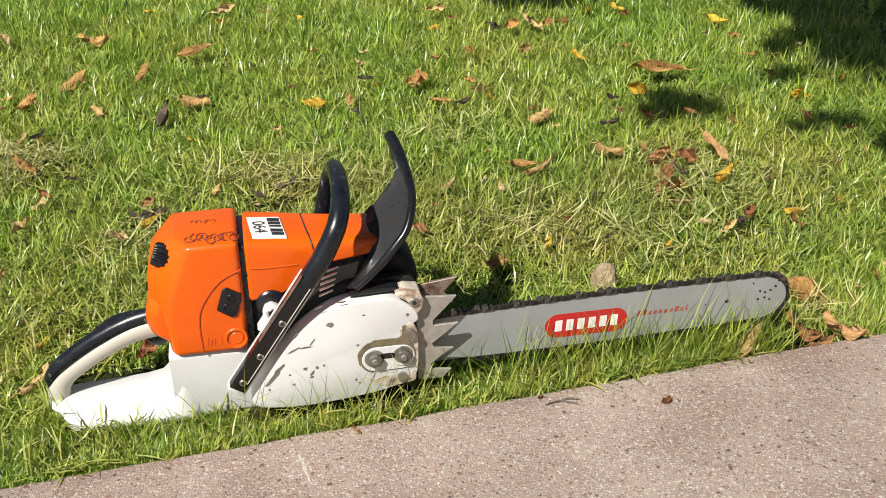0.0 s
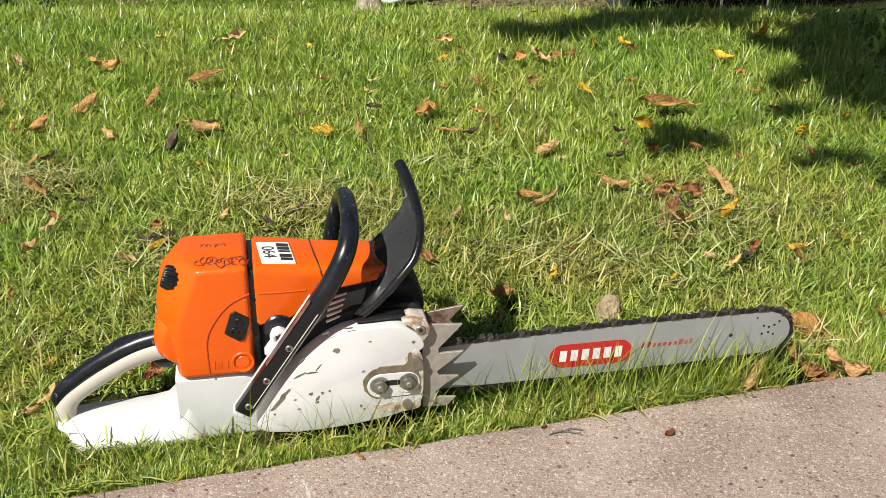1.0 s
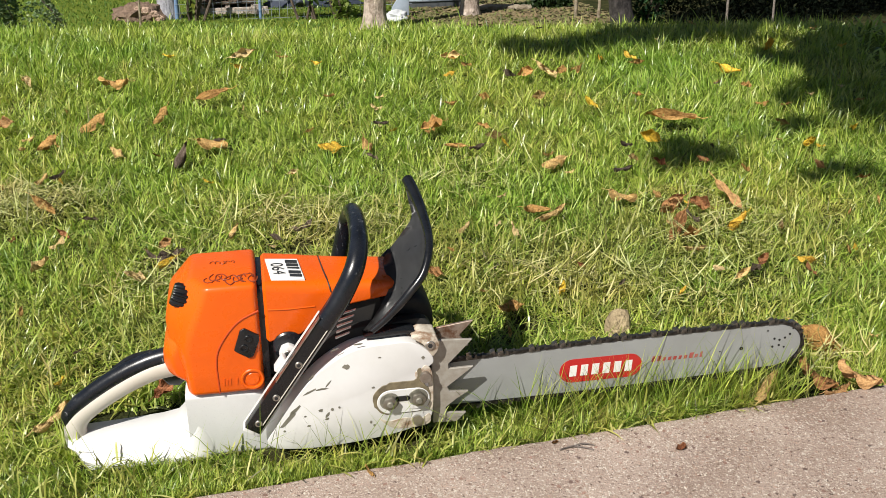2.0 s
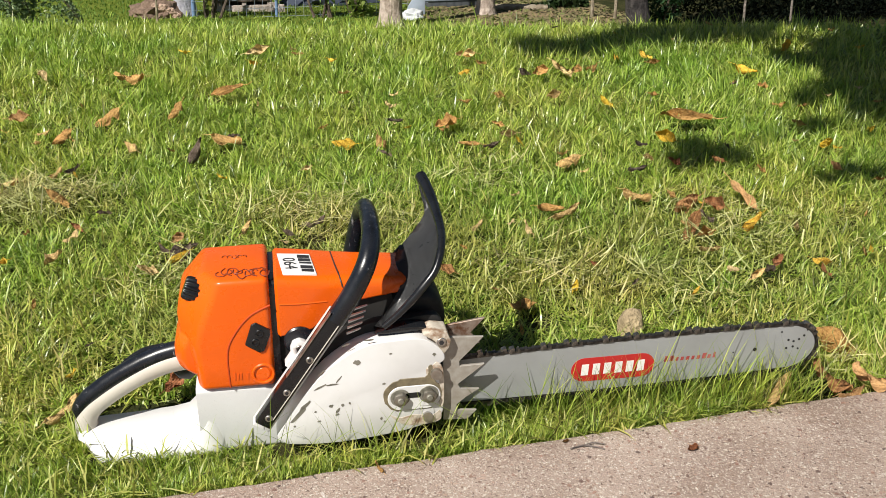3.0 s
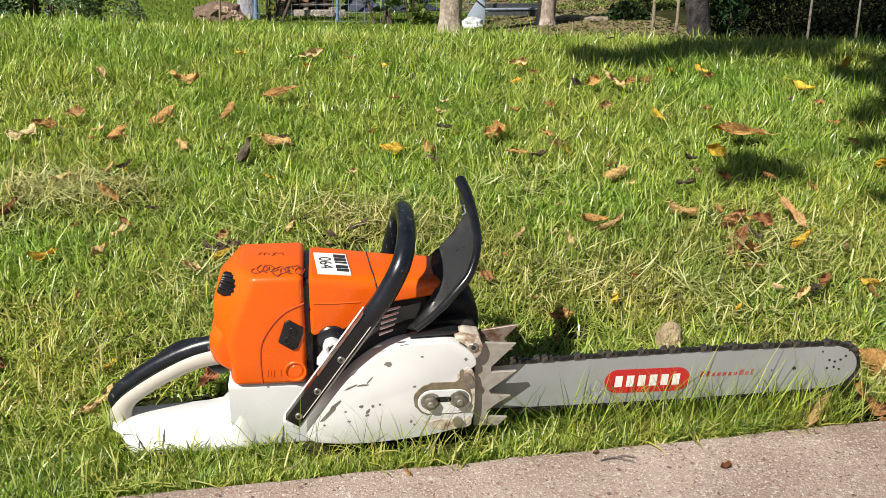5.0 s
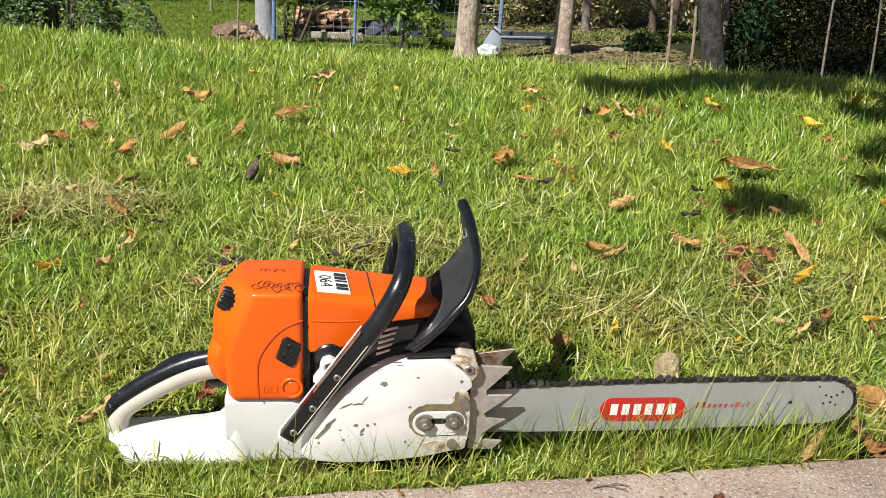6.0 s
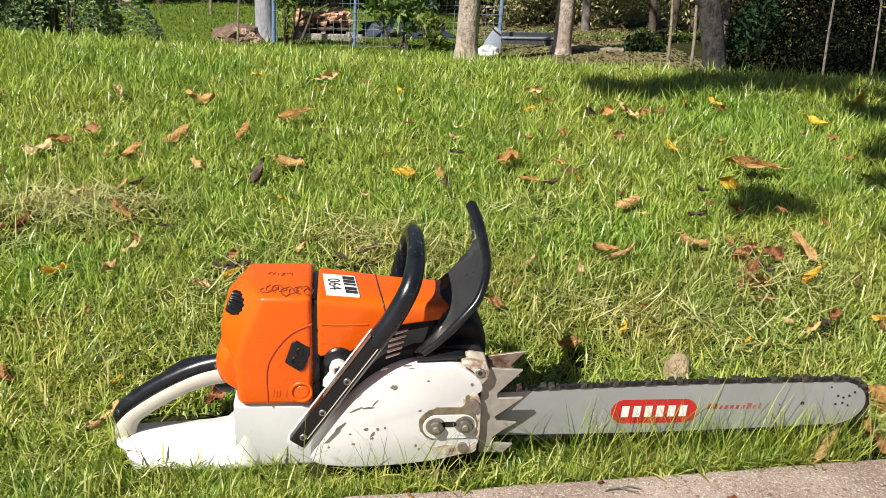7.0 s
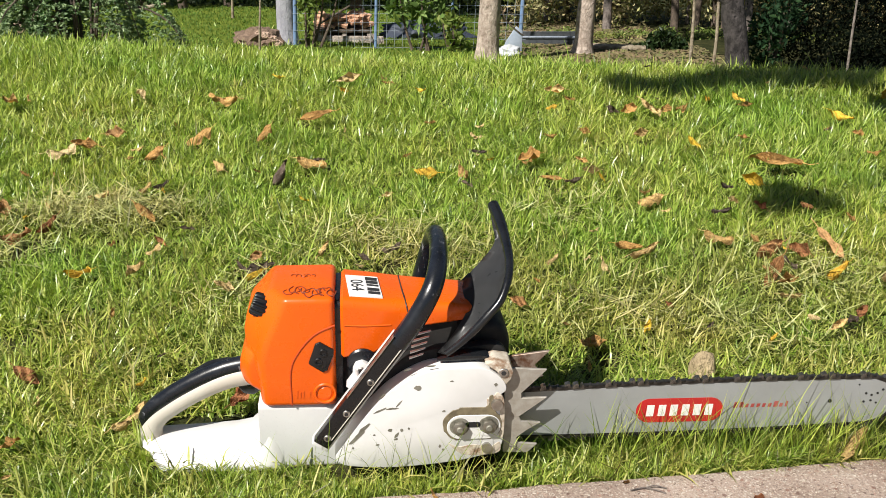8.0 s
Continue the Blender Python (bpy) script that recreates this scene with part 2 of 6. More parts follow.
def concrete_material():
    """Weathered slab with fine exposed aggregate: grit, small pebbles in several colours, and scattered dark ones."""
    m, t, sh = node_mat("exposed aggregate concrete", 0.92, 0, 0.2)
    tc = t.nodes.new("ShaderNodeTexCoord")
    warp = add(t, "ShaderNodeTexNoise", Scale=190.0, Detail=2.0)
    t.links.new(tc.outputs["Object"], warp.inputs["Vector"])
    shift = t.nodes.new("ShaderNodeVectorMath")
    shift.operation = "MULTIPLY_ADD"
    shift.inputs[1].default_value = (0.007, 0.007, 0.007)
    t.links.new(warp.outputs["Color"], shift.inputs[0])
    t.links.new(tc.outputs["Object"], shift.inputs[2])
    base = ramp(t, noise_out(t, 7, 6), ((0.3, (0.29, 0.220, 0.185)), (0.7, (0.46, 0.375, 0.325))))
    heights = []
    col = base
    for scale, part_of, strength, stops in ((430.0, 0.70, 0.95, ((0.0, (0.18, 0.13, 0.11)), (0.3, (0.40, 0.31, 0.26)), (0.6, (0.55, 0.48, 0.42)), (1.0, (0.68, 0.63, 0.57)))),
                                            (270.0, 0.42, 0.95, ((0.0, (0.13, 0.095, 0.085)), (0.3, (0.42, 0.29, 0.23)), (0.6, (0.50, 0.43, 0.37)), (1.0, (0.70, 0.65, 0.58)))),
                                            (165.0, 0.09, 0.95, ((0.0, (0.10, 0.075, 0.07)), (0.5, (0.34, 0.20, 0.16)), (1.0, (0.60, 0.53, 0.46))))):
        v = add(t, "ShaderNodeTexVoronoi", Scale=scale)
        t.links.new(shift.outputs[0], v.inputs["Vector"])
        sep = t.nodes.new("ShaderNodeSeparateColor")
        t.links.new(v.outputs["Color"], sep.inputs[0])
        shape = ramp(t, v.outputs["Distance"], ((0.38, (1, 1, 1)), (0.52, (0, 0, 0))))
        some = ramp(t, sep.outputs[1], ((1 - part_of - 0.01, (0, 0, 0)), (1 - part_of + 0.01, (strength,) * 3)))
        mask = mix(t, 1.0, shape, some, "MULTIPLY")
        col = mix(t, mask, col, ramp(t, sep.outputs[0], stops))
        heights.append(mask)
    grit = ramp(t, noise_out(t, 700, 3, 0.7), ((0.32, (0.50, 0.48, 0.46)), (0.62, (1.08, 1.06, 1.04))))
    col = mix(t, 0.9, col, grit, "MULTIPLY")
    stain = ramp(t, noise_out(t, 3.3, 5), ((0.35, (0.86, 0.84, 0.82)), (0.6, (1, 1, 1))))
    col = mix(t, 1.0, col, stain, "MULTIPLY")
    t.links.new(col, sh.inputs["Base Color"])
    relief = mix(t, 0.5, mix(t, 0.5, heights[0], heights[1]), noise_out(t, 420, 4))
    bump(t, sh, relief, 0.9, 0.0022)
    return m


def make_path():
    """The slab: a straight, slightly crumbled arris along the lawn, 9 cm thick, going on behind the camera."""
    xs = np.concatenate([[-30, -8, -3], np.arange(-1.5, 2.6, 0.012), [4, 9, 30]])
    wob = np.array([0.003 * noise.noise((x * 9, 0.3, 0)) + 0.0018 * noise.noise((x * 47, 2.3, 0)) for x in xs])
    ey = edge_y(xs) + wob
    rings = []
    for d, z in ((0.0, -0.09), (0.0, -0.006), (-0.002, -0.002), (-0.006, 0.0), (-0.03, 0.0), (-0.4, 0.0), (-3.0, 0.0)):
        rough = np.array([noise.noise((x * 60, d * 100, 7)) for x in xs]) * (0.0012 if -0.01 < d < 0 else 0)
        rings.append(np.stack([xs, ey + d + rough, np.full(len(xs), z)], -1))
    n = len(xs)
    i = np.arange(len(rings) - 1)[:, None] * n + np.arange(n - 1)[None]
    quads = np.stack([i, i + n, i + n + 1, i + 1], -1).reshape(-1, 4)
    mesh = arrays_mesh("pavement", np.concatenate(rings), quads[:, ::-1], np.zeros((0, 3), int))
    return tagged(link("pavement", mesh, concrete_material()), "pinkish grey exposed-aggregate concrete slab beside the lawn", "pavement", kind="structure")


path_slab = make_path()


def make_mark():
    """A pale dried streak on the concrete."""
    m, t, sh = node_mat("pale dried streak", 0.9, 0, 0.2)
    t.links.new(ramp(t, noise_out(t, 300, 4), ((0.35, (0.38, 0.32, 0.28)), (0.65, (0.60, 0.56, 0.52)))), sh.inputs["Base Color"])
    r = random.Random(2)
    left = [(-0.002 * r.random() + 0.010 * k / 9, 0.04 - 0.055 * k / 9) for k in range(10)]
    right = [(0.0005 + 0.002 * r.random() + 0.010 * k / 9, 0.04 - 0.055 * k / 9) for k in range(9, -1, -1)]
    ob = part("streak", slab([(0.028 + u, -0.160 + v) for u, v in left + right], 0.0, 0.0006, "z", 0), m, path_slab, "pale dried streak", smooth=False)
    return ob


make_mark()


# Where fallen leaves lie: x, y, length, and how the midrib is turned in degrees.
LEAVES_TAN = [(-0.290, 0.086, 0.052, 38), (0.734, 0.338, 0.022, -16), (0.726, 0.418, 0.036, -11), (-0.216, 0.481, 0.038, -25), (0.438, 0.547, 0.031, -67),
    (-0.376, 0.555, 0.042, 64), (0.349, 0.575, 0.029, 34), (0.523, 0.606, 0.057, 18), (0.775, 0.865, 0.023, -39), (0.062, 0.917, 0.027, 21), (-0.521, 0.922, 0.042, 15),
    (0.521, 1.077, 0.04, -9), (-0.306, 1.118, 0.043, -51), (-0.667, 1.203, 0.065, 11), (0.697, 1.34, 0.038, 16), (0.788, 1.577, 0.075, -48), (-0.583, 1.682, 0.042, -56),
    (0.553, 1.763, 0.06, 8), (-0.027, 1.871, 0.074, 10)]
LEAVES_BROWN_NEAR = [(0.099, -0.087, 0.022, -65), (-0.41, -0.04, 0.014, 18), (-0.427, 0.031, 0.026, 22), (0.367, 0.275, 0.036, 3), (0.759, 0.307, 0.035, 34),
    (0.745, 0.476, 0.036, 13), (0.309, 0.49, 0.015, -35), (0.501, 0.634, 0.05, -11), (-0.059, 0.644, 0.034, 55), (0.682, 0.67, 0.055, -26), (0.755, 0.67, 0.024, -40),
    (0.98, 0.764, 0.025, -40), (-0.412, 0.833, 0.06, -44), (0.609, 0.889, 0.058, 22), (-0.438, 0.967, 0.031, 51), (0.42, 1.017, 0.051, -7), (1.213, 1.056, 0.035, -34)]
LEAVES_BROWN_FAR = [(0.959, 1.118, 0.124, -8), (0.235, 1.069, 0.049, -69), (-0.102, 1.134, 0.07, -12), (0.51, 1.134, 0.032, -27), (0.394, 1.161, 0.058, 23), (-0.462, 1.2, 0.052, 40), (-0.625, 1.247, 0.061, -2),
    (0.946, 1.303, 0.029, -34), (-0.381, 1.33, 0.071, 46), (1.248, 1.33, 0.03, -7), (-0.228, 1.35, 0.051, 48), (0.563, 1.359, 0.031, -35), (-0.111, 1.488, 0.091, 12),
    (0.818, 1.556, 0.038, 15), (0.72, 1.566, 0.048, 10), (0.869, 1.578, 0.046, 31), (1.053, 1.604, 0.04, 0), (-0.904, 1.609, 0.053, -26), (-0.359, 1.64, 0.071, 3),
    (0.582, 1.676, 0.029, -16)]
LEAVES_YELLOW = [(0.64, 0.269, 0.026, 45), (0.898, 0.349, 0.034, -13), (-0.174, 0.530, 0.042, 30), (0.845, 0.514, 0.053, 29), (-0.475, 0.558, 0.042, 18), (1.205, 0.911, 0.039, 28),
    (0.86, 0.994, 0.050, -29), (0.533, 1.022, 0.025, -53), (0.151, 1.071, 0.054, -15), (0.812, 1.268, 0.041, -55), (1.273, 1.492, 0.064, -29), (0.518, 1.597, 0.034, 20),
    (1.058, 1.68, 0.041, -31), (1.489, 1.693, 0.061, 50), (0.174, 1.765, 0.028, -17), (-0.041, 1.766, 0.03, -20)]
LEAVES_RED = [(0.333, -0.072, 0.011, 28), (-0.149, 0.127, 0.037, 35), (-0.461, 0.211, 0.045, -39), (0.882, 0.309, 0.024, -60),
    (0.819, 0.355, 0.027, 46), (0.513, 0.392, 0.016, -36), (0.266, 0.41, 0.029, -26), (0.728, 0.509, 0.082, 50), (-0.178, 0.609, 0.028, 32), (0.815, 0.611, 0.045, -28),
    (0.767, 0.625, 0.064, 26), (0.887, 0.637, 0.083, -73), (-0.357, 0.685, 0.028, -34), (-0.626, 0.715, 0.055, 13), (-0.583, 0.765, 0.047, 50), (1.151, 0.766, 0.031, -49),
    (0.819, 0.829, 0.03, -45), (0.922, 0.841, 0.028, -37), (-0.688, 0.852, 0.043, -69), (-0.574, 1.333, 0.049, 2)]
LEAVES_DARK = [(0.557, 0.317, 0.02, 37), (0.789, 0.321, 0.032, 34), (0.369, 0.41, 0.017, 25), (-0.166, 0.572, 0.060, 15), (-0.188, 0.552, 0.050, -35), (-0.158, 0.545, 0.050, 65), (0.778, 0.552, 0.042, -58), (0.014, 0.605, 0.03, -36),
    (0.065, 0.641, 0.046, 12), (0.731, 0.809, 0.049, -3), (0.791, 0.957, 0.034, -15), (-0.409, 0.985, 0.042, 32), (0.466, 0.999, 0.052, 17), (-0.169, 1.057, 0.081, 63),
    (0.282, 1.211, 0.044, -13), (0.678, 1.569, 0.047, -33)]
LEAVES_NOSE = [(0.784, 0.088, 0.076, -30), (0.720, -0.008, 0.058, -50), (0.772, -0.024, 0.060, -25), (0.742, -0.028, 0.040, 12), (0.638, -0.026, 0.050, 52)]
LEAVES_BROWN = LEAVES_BROWN_NEAR + LEAVES_BROWN_FAR
LEAF_SPOTS = np.array(LEAVES_BROWN + LEAVES_NOSE + LEAVES_RED + LEAVES_TAN + LEAVES_YELLOW + LEAVES_DARK)


def pressed(x, y):
    """How far the grass is pressed down under fallen leaves."""
    out = np.zeros(len(x))
    for cx, cy, size, _ in LEAF_SPOTS:
        out = np.maximum(out, np.clip(1.6 - np.hypot(x - cx, y - cy + 0.008) / (0.46 * size), 0, 1))
    return out


def grass_material(name, stops, trans, rough=0.5, gloss=0.4):
    m, t, sh = node_mat(name, rough, 0, gloss)
    geo = t.nodes.new("ShaderNodeNewGeometry")
    col = ramp(t, geo.outputs["Random Per Island"], stops)
    field = ramp(t, noise_out(t, 2.2, 4), ((0.3, (0.66, 0.86, 0.62)), (0.7, (1.08, 1.0, 0.98))))
    col = mix(t, 1.0, col, field, "MULTIPLY")
    clump = ramp(t, noise_out(t, 21, 3), ((0.32, (0.68, 0.80, 0.72)), (0.68, (1.04, 1.02, 1.0))))
    col = mix(t, 1.0, col, clump, "MULTIPLY")
    t.links.new(col, sh.inputs["Base Color"])
    tr = t.nodes.new("ShaderNodeBsdfTranslucent")
    t.links.new(mix(t, 1.0, col, (1.25, 1.3, 0.6), "MULTIPLY"), tr.inputs[0])
    ms = t.nodes.new("ShaderNodeMixShader")
    ms.inputs[0].default_value = trans
    t.links.new(sh.outputs[0], ms.inputs[1])
    t.links.new(tr.outputs[0], ms.inputs[2])
    t.links.new(ms.outputs[0], t.nodes["Material Output"].inputs[0])
    return m


def blades(x, y, z, length, width, lean, turn, curl):
    """Grass blades: three tapering segments that bend over. All arguments are arrays."""
    n = len(x)
    s = np.array([0.0, 0.36, 0.72, 1.0])
    w = np.array([0.8, 1.0, 0.7, 0.0])
    ang = lean[:, None] + curl[:, None] * s[None]
    step = np.diff(s)[None] * length[:, None]
    out = np.concatenate([np.zeros((n, 1)), np.cumsum(np.sin((ang[:, 1:] + ang[:, :-1]) / 2) * step, 1)], 1)
    up = np.concatenate([np.zeros((n, 1)), np.cumsum(np.cos((ang[:, 1:] + ang[:, :-1]) / 2) * step, 1)], 1)
    dx, dy = np.cos(turn), np.sin(turn)
    twist = turn + np.pi / 2 + rng.normal(0, 0.5, n)
    sx, sy = np.cos(twist), np.sin(twist)
    cx, cy, cz = x[:, None] + out * dx[:, None], y[:, None] + out * dy[:, None], z[:, None] + up
    half = width[:, None] * w[None] / 2
    left = np.stack([cx - sx[:, None] * half, cy - sy[:, None] * half, cz], -1)
    right = np.stack([cx + sx[:, None] * half, cy + sy[:, None] * half, cz], -1)
    verts = np.concatenate([left[:, :3], right[:, :3], left[:, 3:]], 1).reshape(-1, 3)
    b = np.arange(n)[:, None] * 7
    quads = np.concatenate([b + [[0, 3, 4, 1]], b + [[1, 4, 5, 2]]], 0)
    tris = b + [[2, 5, 6]]
    return verts, quads, tris


def in_saw(x, y, margin=0.0):
    """Where the saw's body, bar and handle stand on the grass."""
    front = np.where(x < -0.03, 0.000, -0.036)
    body = (x > -0.255 - margin) & (x < 0.185 + margin) & (y > front - margin) & (y < 0.125 + margin)
    bar = (x > 0.19) & (x < 0.705 + margin) & (np.abs(y) < 0.005 + margin)
    return body | bar


def scatter(n, x0, x1, y0, y1, power=1.0):
    """Random places, denser towards the concrete where power is over 1."""
    y = y0 + (y1 - y0) * rng.random(n) ** power
    x = x0 + (x1 - x0) * rng.random(n)
    spread = 0.37 + 0.53 * (y - y0) / (y1 - y0)
    x = 0.3 + (x - 0.3) * spread
    return x, y


def make_grass():
    green = grass_material("grass", ((0.0, (0.075, 0.116, 0.014)), (0.35, (0.318, 0.41, 0.064)), (0.75, (0.555, 0.60, 0.138)), (1.0, (0.67, 0.64, 0.27))), 0.32, 0.32, 0.5)
    straw = grass_material("dry grass", ((0.0, (0.11, 0.10, 0.025)), (0.4, (0.37, 0.36, 0.085)), (0.8, (0.54, 0.49, 0.17)), (1.0, (0.66, 0.58, 0.28))), 0.25, 0.42)
    # Two thirds of the blades grow in tufts that spread outwards, the rest between them.
    cx, cy = scatter(9000, -1.8, 2.5, -0.10, 2.9, 1.2)
    size = rng.uniform(0.006, 0.020, 9000)
    tall, heading = rng.uniform(0.70, 1.25, 9000), 2 * np.pi * rng.random(9000)
    n = 225000
    pick = rng.integers(0, 9000, n)
    ox, oy = rng.normal(0, 1, n), rng.normal(0, 1, n)
    lx, ly = scatter(125000, -1.8, 2.5, -0.10, 2.9, 1.2)
    # Along the slab the sward is finer and closer.
    strip = 48000
    sx = rng.uniform(-0.75, 1.0, strip)
    lx, ly = np.concatenate([lx, sx]), np.concatenate([ly, edge_y(sx) + 0.20 * rng.random(strip) ** 1.3])
    x, y = np.concatenate([cx[pick] + ox * size[pick], lx]), np.concatenate([cy[pick] + oy * size[pick], ly])
    grow = np.concatenate([tall[pick], rng.uniform(0.5, 1.0, 125000 + strip)])
    face = np.concatenate([np.arctan2(oy + 0.8 * np.sin(heading[pick]), ox + 0.8 * np.cos(heading[pick])) + rng.normal(0, 0.5, n), 2 * np.pi * rng.random(125000 + strip)])
    keep = (y > edge_y(x) + 0.002) & ~in_saw(x, y) & (rng.random(len(x)) > np.maximum(0.70 * dry(x, y), 0.92 * bare(x, y)))
    x, y, grow, face = x[keep], y[keep], grow[keep], face[keep]
    n = len(x)
    tuft = patch(x * 2.6 + 5, y * 2.6)
    far = np.clip((y - 0.3) / 1.4, 0, 1)
    length = (0.032 + 0.022 * tuft + 0.010 * far) * grow * rng.uniform(0.6, 1.3, n) * (1 - 0.35 * dry(x, y)) * (1 - 0.75 * pressed(x, y))
    front = (y < 0.03) & (y > edge_y(x))
    length = np.where(front, length * np.where(x > 0.22, 0.88 + 0.42 * np.clip((x - 0.3) / 0.3, 0, 1) * (x < 0.68), np.where(x < 0.0, 0.50, 0.66)), length)
    stray = rng.random(n) < 0.012
    length = np.where(stray, length * 1.7, length)
    width = rng.uniform(0.0015, 0.0031, n) * (1 + 0.25 * far)
    turn = face
    lean = np.abs(rng.normal(0.50, 0.42, n)) + 0.95 * dry(x, y) * rng.random(n)
    curl = np.abs(rng.normal(1.25, 0.8, n))
    fine = np.clip((0.17 - (y - edge_y(x))) / 0.10, 0, 1)
    width, lean, curl = width * (1 - 0.42 * fine), lean * (1 - 0.5 * fine), curl * (1 - 0.5 * fine)
    over = (y - edge_y(x) < 0.03) & (np.sin(turn) < 0) & (rng.random(n) < 0.85)
    turn = np.where(over, -turn, turn)
    # A few long wisps stand between the slab and the saw.
    m = 480
    wx, wy = np.where(rng.random(m) < 0.55, rng.uniform(0.30, 0.69, m), rng.uniform(-0.28, 0.72, m)), np.zeros(m)
    wy = np.where(wx < 0.2, -0.050, -0.020) + rng.normal(0, 0.006, m)
    wy = np.maximum(wy, edge_y(wx) + 0.004)
    x, y = np.concatenate([x, wx]), np.concatenate([y, wy])
    length = np.concatenate([length, rng.uniform(0.055, 0.115, m)])
    width = np.concatenate([width, rng.uniform(0.0008, 0.0015, m)])
    turn = np.concatenate([turn, rng.choice([0.0, np.pi], m) + rng.normal(0, 0.35, m)])
    lean, curl = np.concatenate([lean, np.abs(rng.normal(0.25, 0.2, m))]), np.concatenate([curl, np.abs(rng.normal(0.4, 0.4, m))])
    n += m
    # Some taller stalks before the far half of the bar throw thin shadows on it.
    m = 85
    wx = np.where(rng.random(m) < 0.75, rng.uniform(0.42, 0.67, m), rng.uniform(0.22, 0.42, m))
    wy = np.maximum(rng.uniform(-0.034, -0.012, m), edge_y(wx) + 0.004)
    x, y = np.concatenate([x, wx]), np.concatenate([y, wy])
    length, width = np.concatenate([length, rng.uniform(0.085, 0.150, m)]), np.concatenate([width, rng.uniform(0.0010, 0.0017, m)])
    turn = np.concatenate([turn, rng.choice([0.0, np.pi, np.pi], m) + rng.normal(0, 0.4, m)])
    lean, curl = np.concatenate([lean, np.abs(rng.normal(0.22, 0.18, m))]), np.concatenate([curl, np.abs(rng.normal(0.35, 0.3, m))])
    n += m
    # Blades beside the saw lean away from it.
    close = in_saw(x, y, 0.03) & (length < 0.055)
    turn = np.where(close, np.where(y > 0.03, np.pi / 2, -np.pi / 2) + rng.normal(0, 0.9, n), turn)
    mesh = arrays_mesh("lawn_grass", *blades(x, y, ground_z(x, y), length, width, lean, turn, curl))
    tagged(link("lawn_grass", mesh, green), "bright green unmown grass of a sunny lawn", "grass", kind="stuff")
    x, y = scatter(150000, -1.8, 2.4, -0.10, 2.6, 1.3)
    keep = (y > edge_y(x) + 0.002) & ~in_saw(x, y) & (rng.random(len(x)) < (0.12 + 1.0 * dry(x, y)) * (1 - 0.85 * bare(x, y)))
    x, y = x[keep], y[keep]
    n = len(x)
    mesh = arrays_mesh("dry_grass", *blades(x, y, ground_z(x, y) + rng.uniform(0.001, 0.016, n), rng.uniform(0.015, 0.050, n), rng.uniform(0.0014, 0.0030, n),
                                             rng.normal(1.0, 0.40, n), 2 * np.pi * rng.random(n), rng.normal(0.5, 1.0, n)))
    tagged(link("dry_grass", mesh, straw), "flattened straw-coloured dry grass in worn patches of the lawn", "grass", kind="stuff")
    # Mats of long dead stalks lie flat on the thinnest spots.
    xs, ys = [], []
    for mx, my, sx, sy, count in ((-0.55, 0.89, 0.075, 0.050, 620), (-0.42, 0.90, 0.05, 0.03, 150), (-0.66, 0.66, 0.05, 0.04, 200), (0.04, 0.74, 0.10, 0.045, 220), (0.16, 0.64, 0.06, 0.04, 120), (-0.16, 0.48, 0.05, 0.04, 160), (0.45, 0.42, 0.06, 0.05, 120), (0.62, 0.33, 0.06, 0.05, 110), (0.80, 0.52, 0.09, 0.07, 200), (0.40, 0.86, 0.08, 0.05, 130), (0.775, 0.045, 0.03, 0.02, 40)):
        xs.append(rng.normal(mx, sx, count)), ys.append(rng.normal(my, sy, count))
    x, y = np.concatenate(xs), np.concatenate(ys)
    keep = (y > edge_y(x) + 0.01) & ~in_saw(x, y, 0.02)
    x, y = x[keep], y[keep]
    n = len(x)
    mesh = arrays_mesh("straw", *blades(x, y, ground_z(x, y) + rng.uniform(0.010, 0.034, n), rng.uniform(0.03, 0.080, n), rng.uniform(0.0018, 0.0034, n),
                                         rng.normal(1.35, 0.22, n), rng.choice([0.1, 3.2], n) + rng.normal(0, 1.0, n), rng.normal(0.2, 0.7, n)))
    pale = grass_material("straw", ((0.0, (0.22, 0.18, 0.08)), (0.4, (0.56, 0.48, 0.22)), (1.0, (0.84, 0.74, 0.44))), 0.22, 0.5)
    tagged(link("straw", mesh, pale), "mats of long dead grass stalks lying on the lawn", "straw", kind="stuff")


make_grass()


def make_outer_grass():
    """The same lawn going on to both sides and on the far side of the slab, in coarser tufts."""
    n = 70000
    x, y = rng.normal(0.3, 3.2, n), rng.normal(1.0, 3.0, n)
    spread = np.where(y < 2.9, 0.37 + 0.177 * (y + 0.1), 0.37 + 0.29 * y)
    seen = (x > 0.3 - 2.1 * spread) & (x < 0.3 + 2.2 * spread) & (y > -0.2) & (y < 6.3)
    keep = ~seen & ((y > edge_y(x) + 0.004) | (y < edge_y(x) - 3.02)) & ~((x > 1.4) & (y > 6.2))
    x, y = x[keep], y[keep]
    n = len(x)
    z = np.where(y < edge_y(x), -0.082, ground_z(x, y))
    z = np.where(y < edge_y(x) - 3.0, -0.08, z)
    mesh = arrays_mesh("outer_grass", *blades(x, y, z, rng.uniform(0.035, 0.080, n), rng.uniform(0.006, 0.016, n), np.abs(rng.normal(0.6, 0.4, n)), 6.28 * rng.random(n), np.abs(rng.normal(0.8, 0.5, n))))
    tagged(link("outer_grass", mesh, bpy.data.materials["grass"]), "green lawn grass going on around the slab", "grass", kind="stuff")


make_outer_grass()


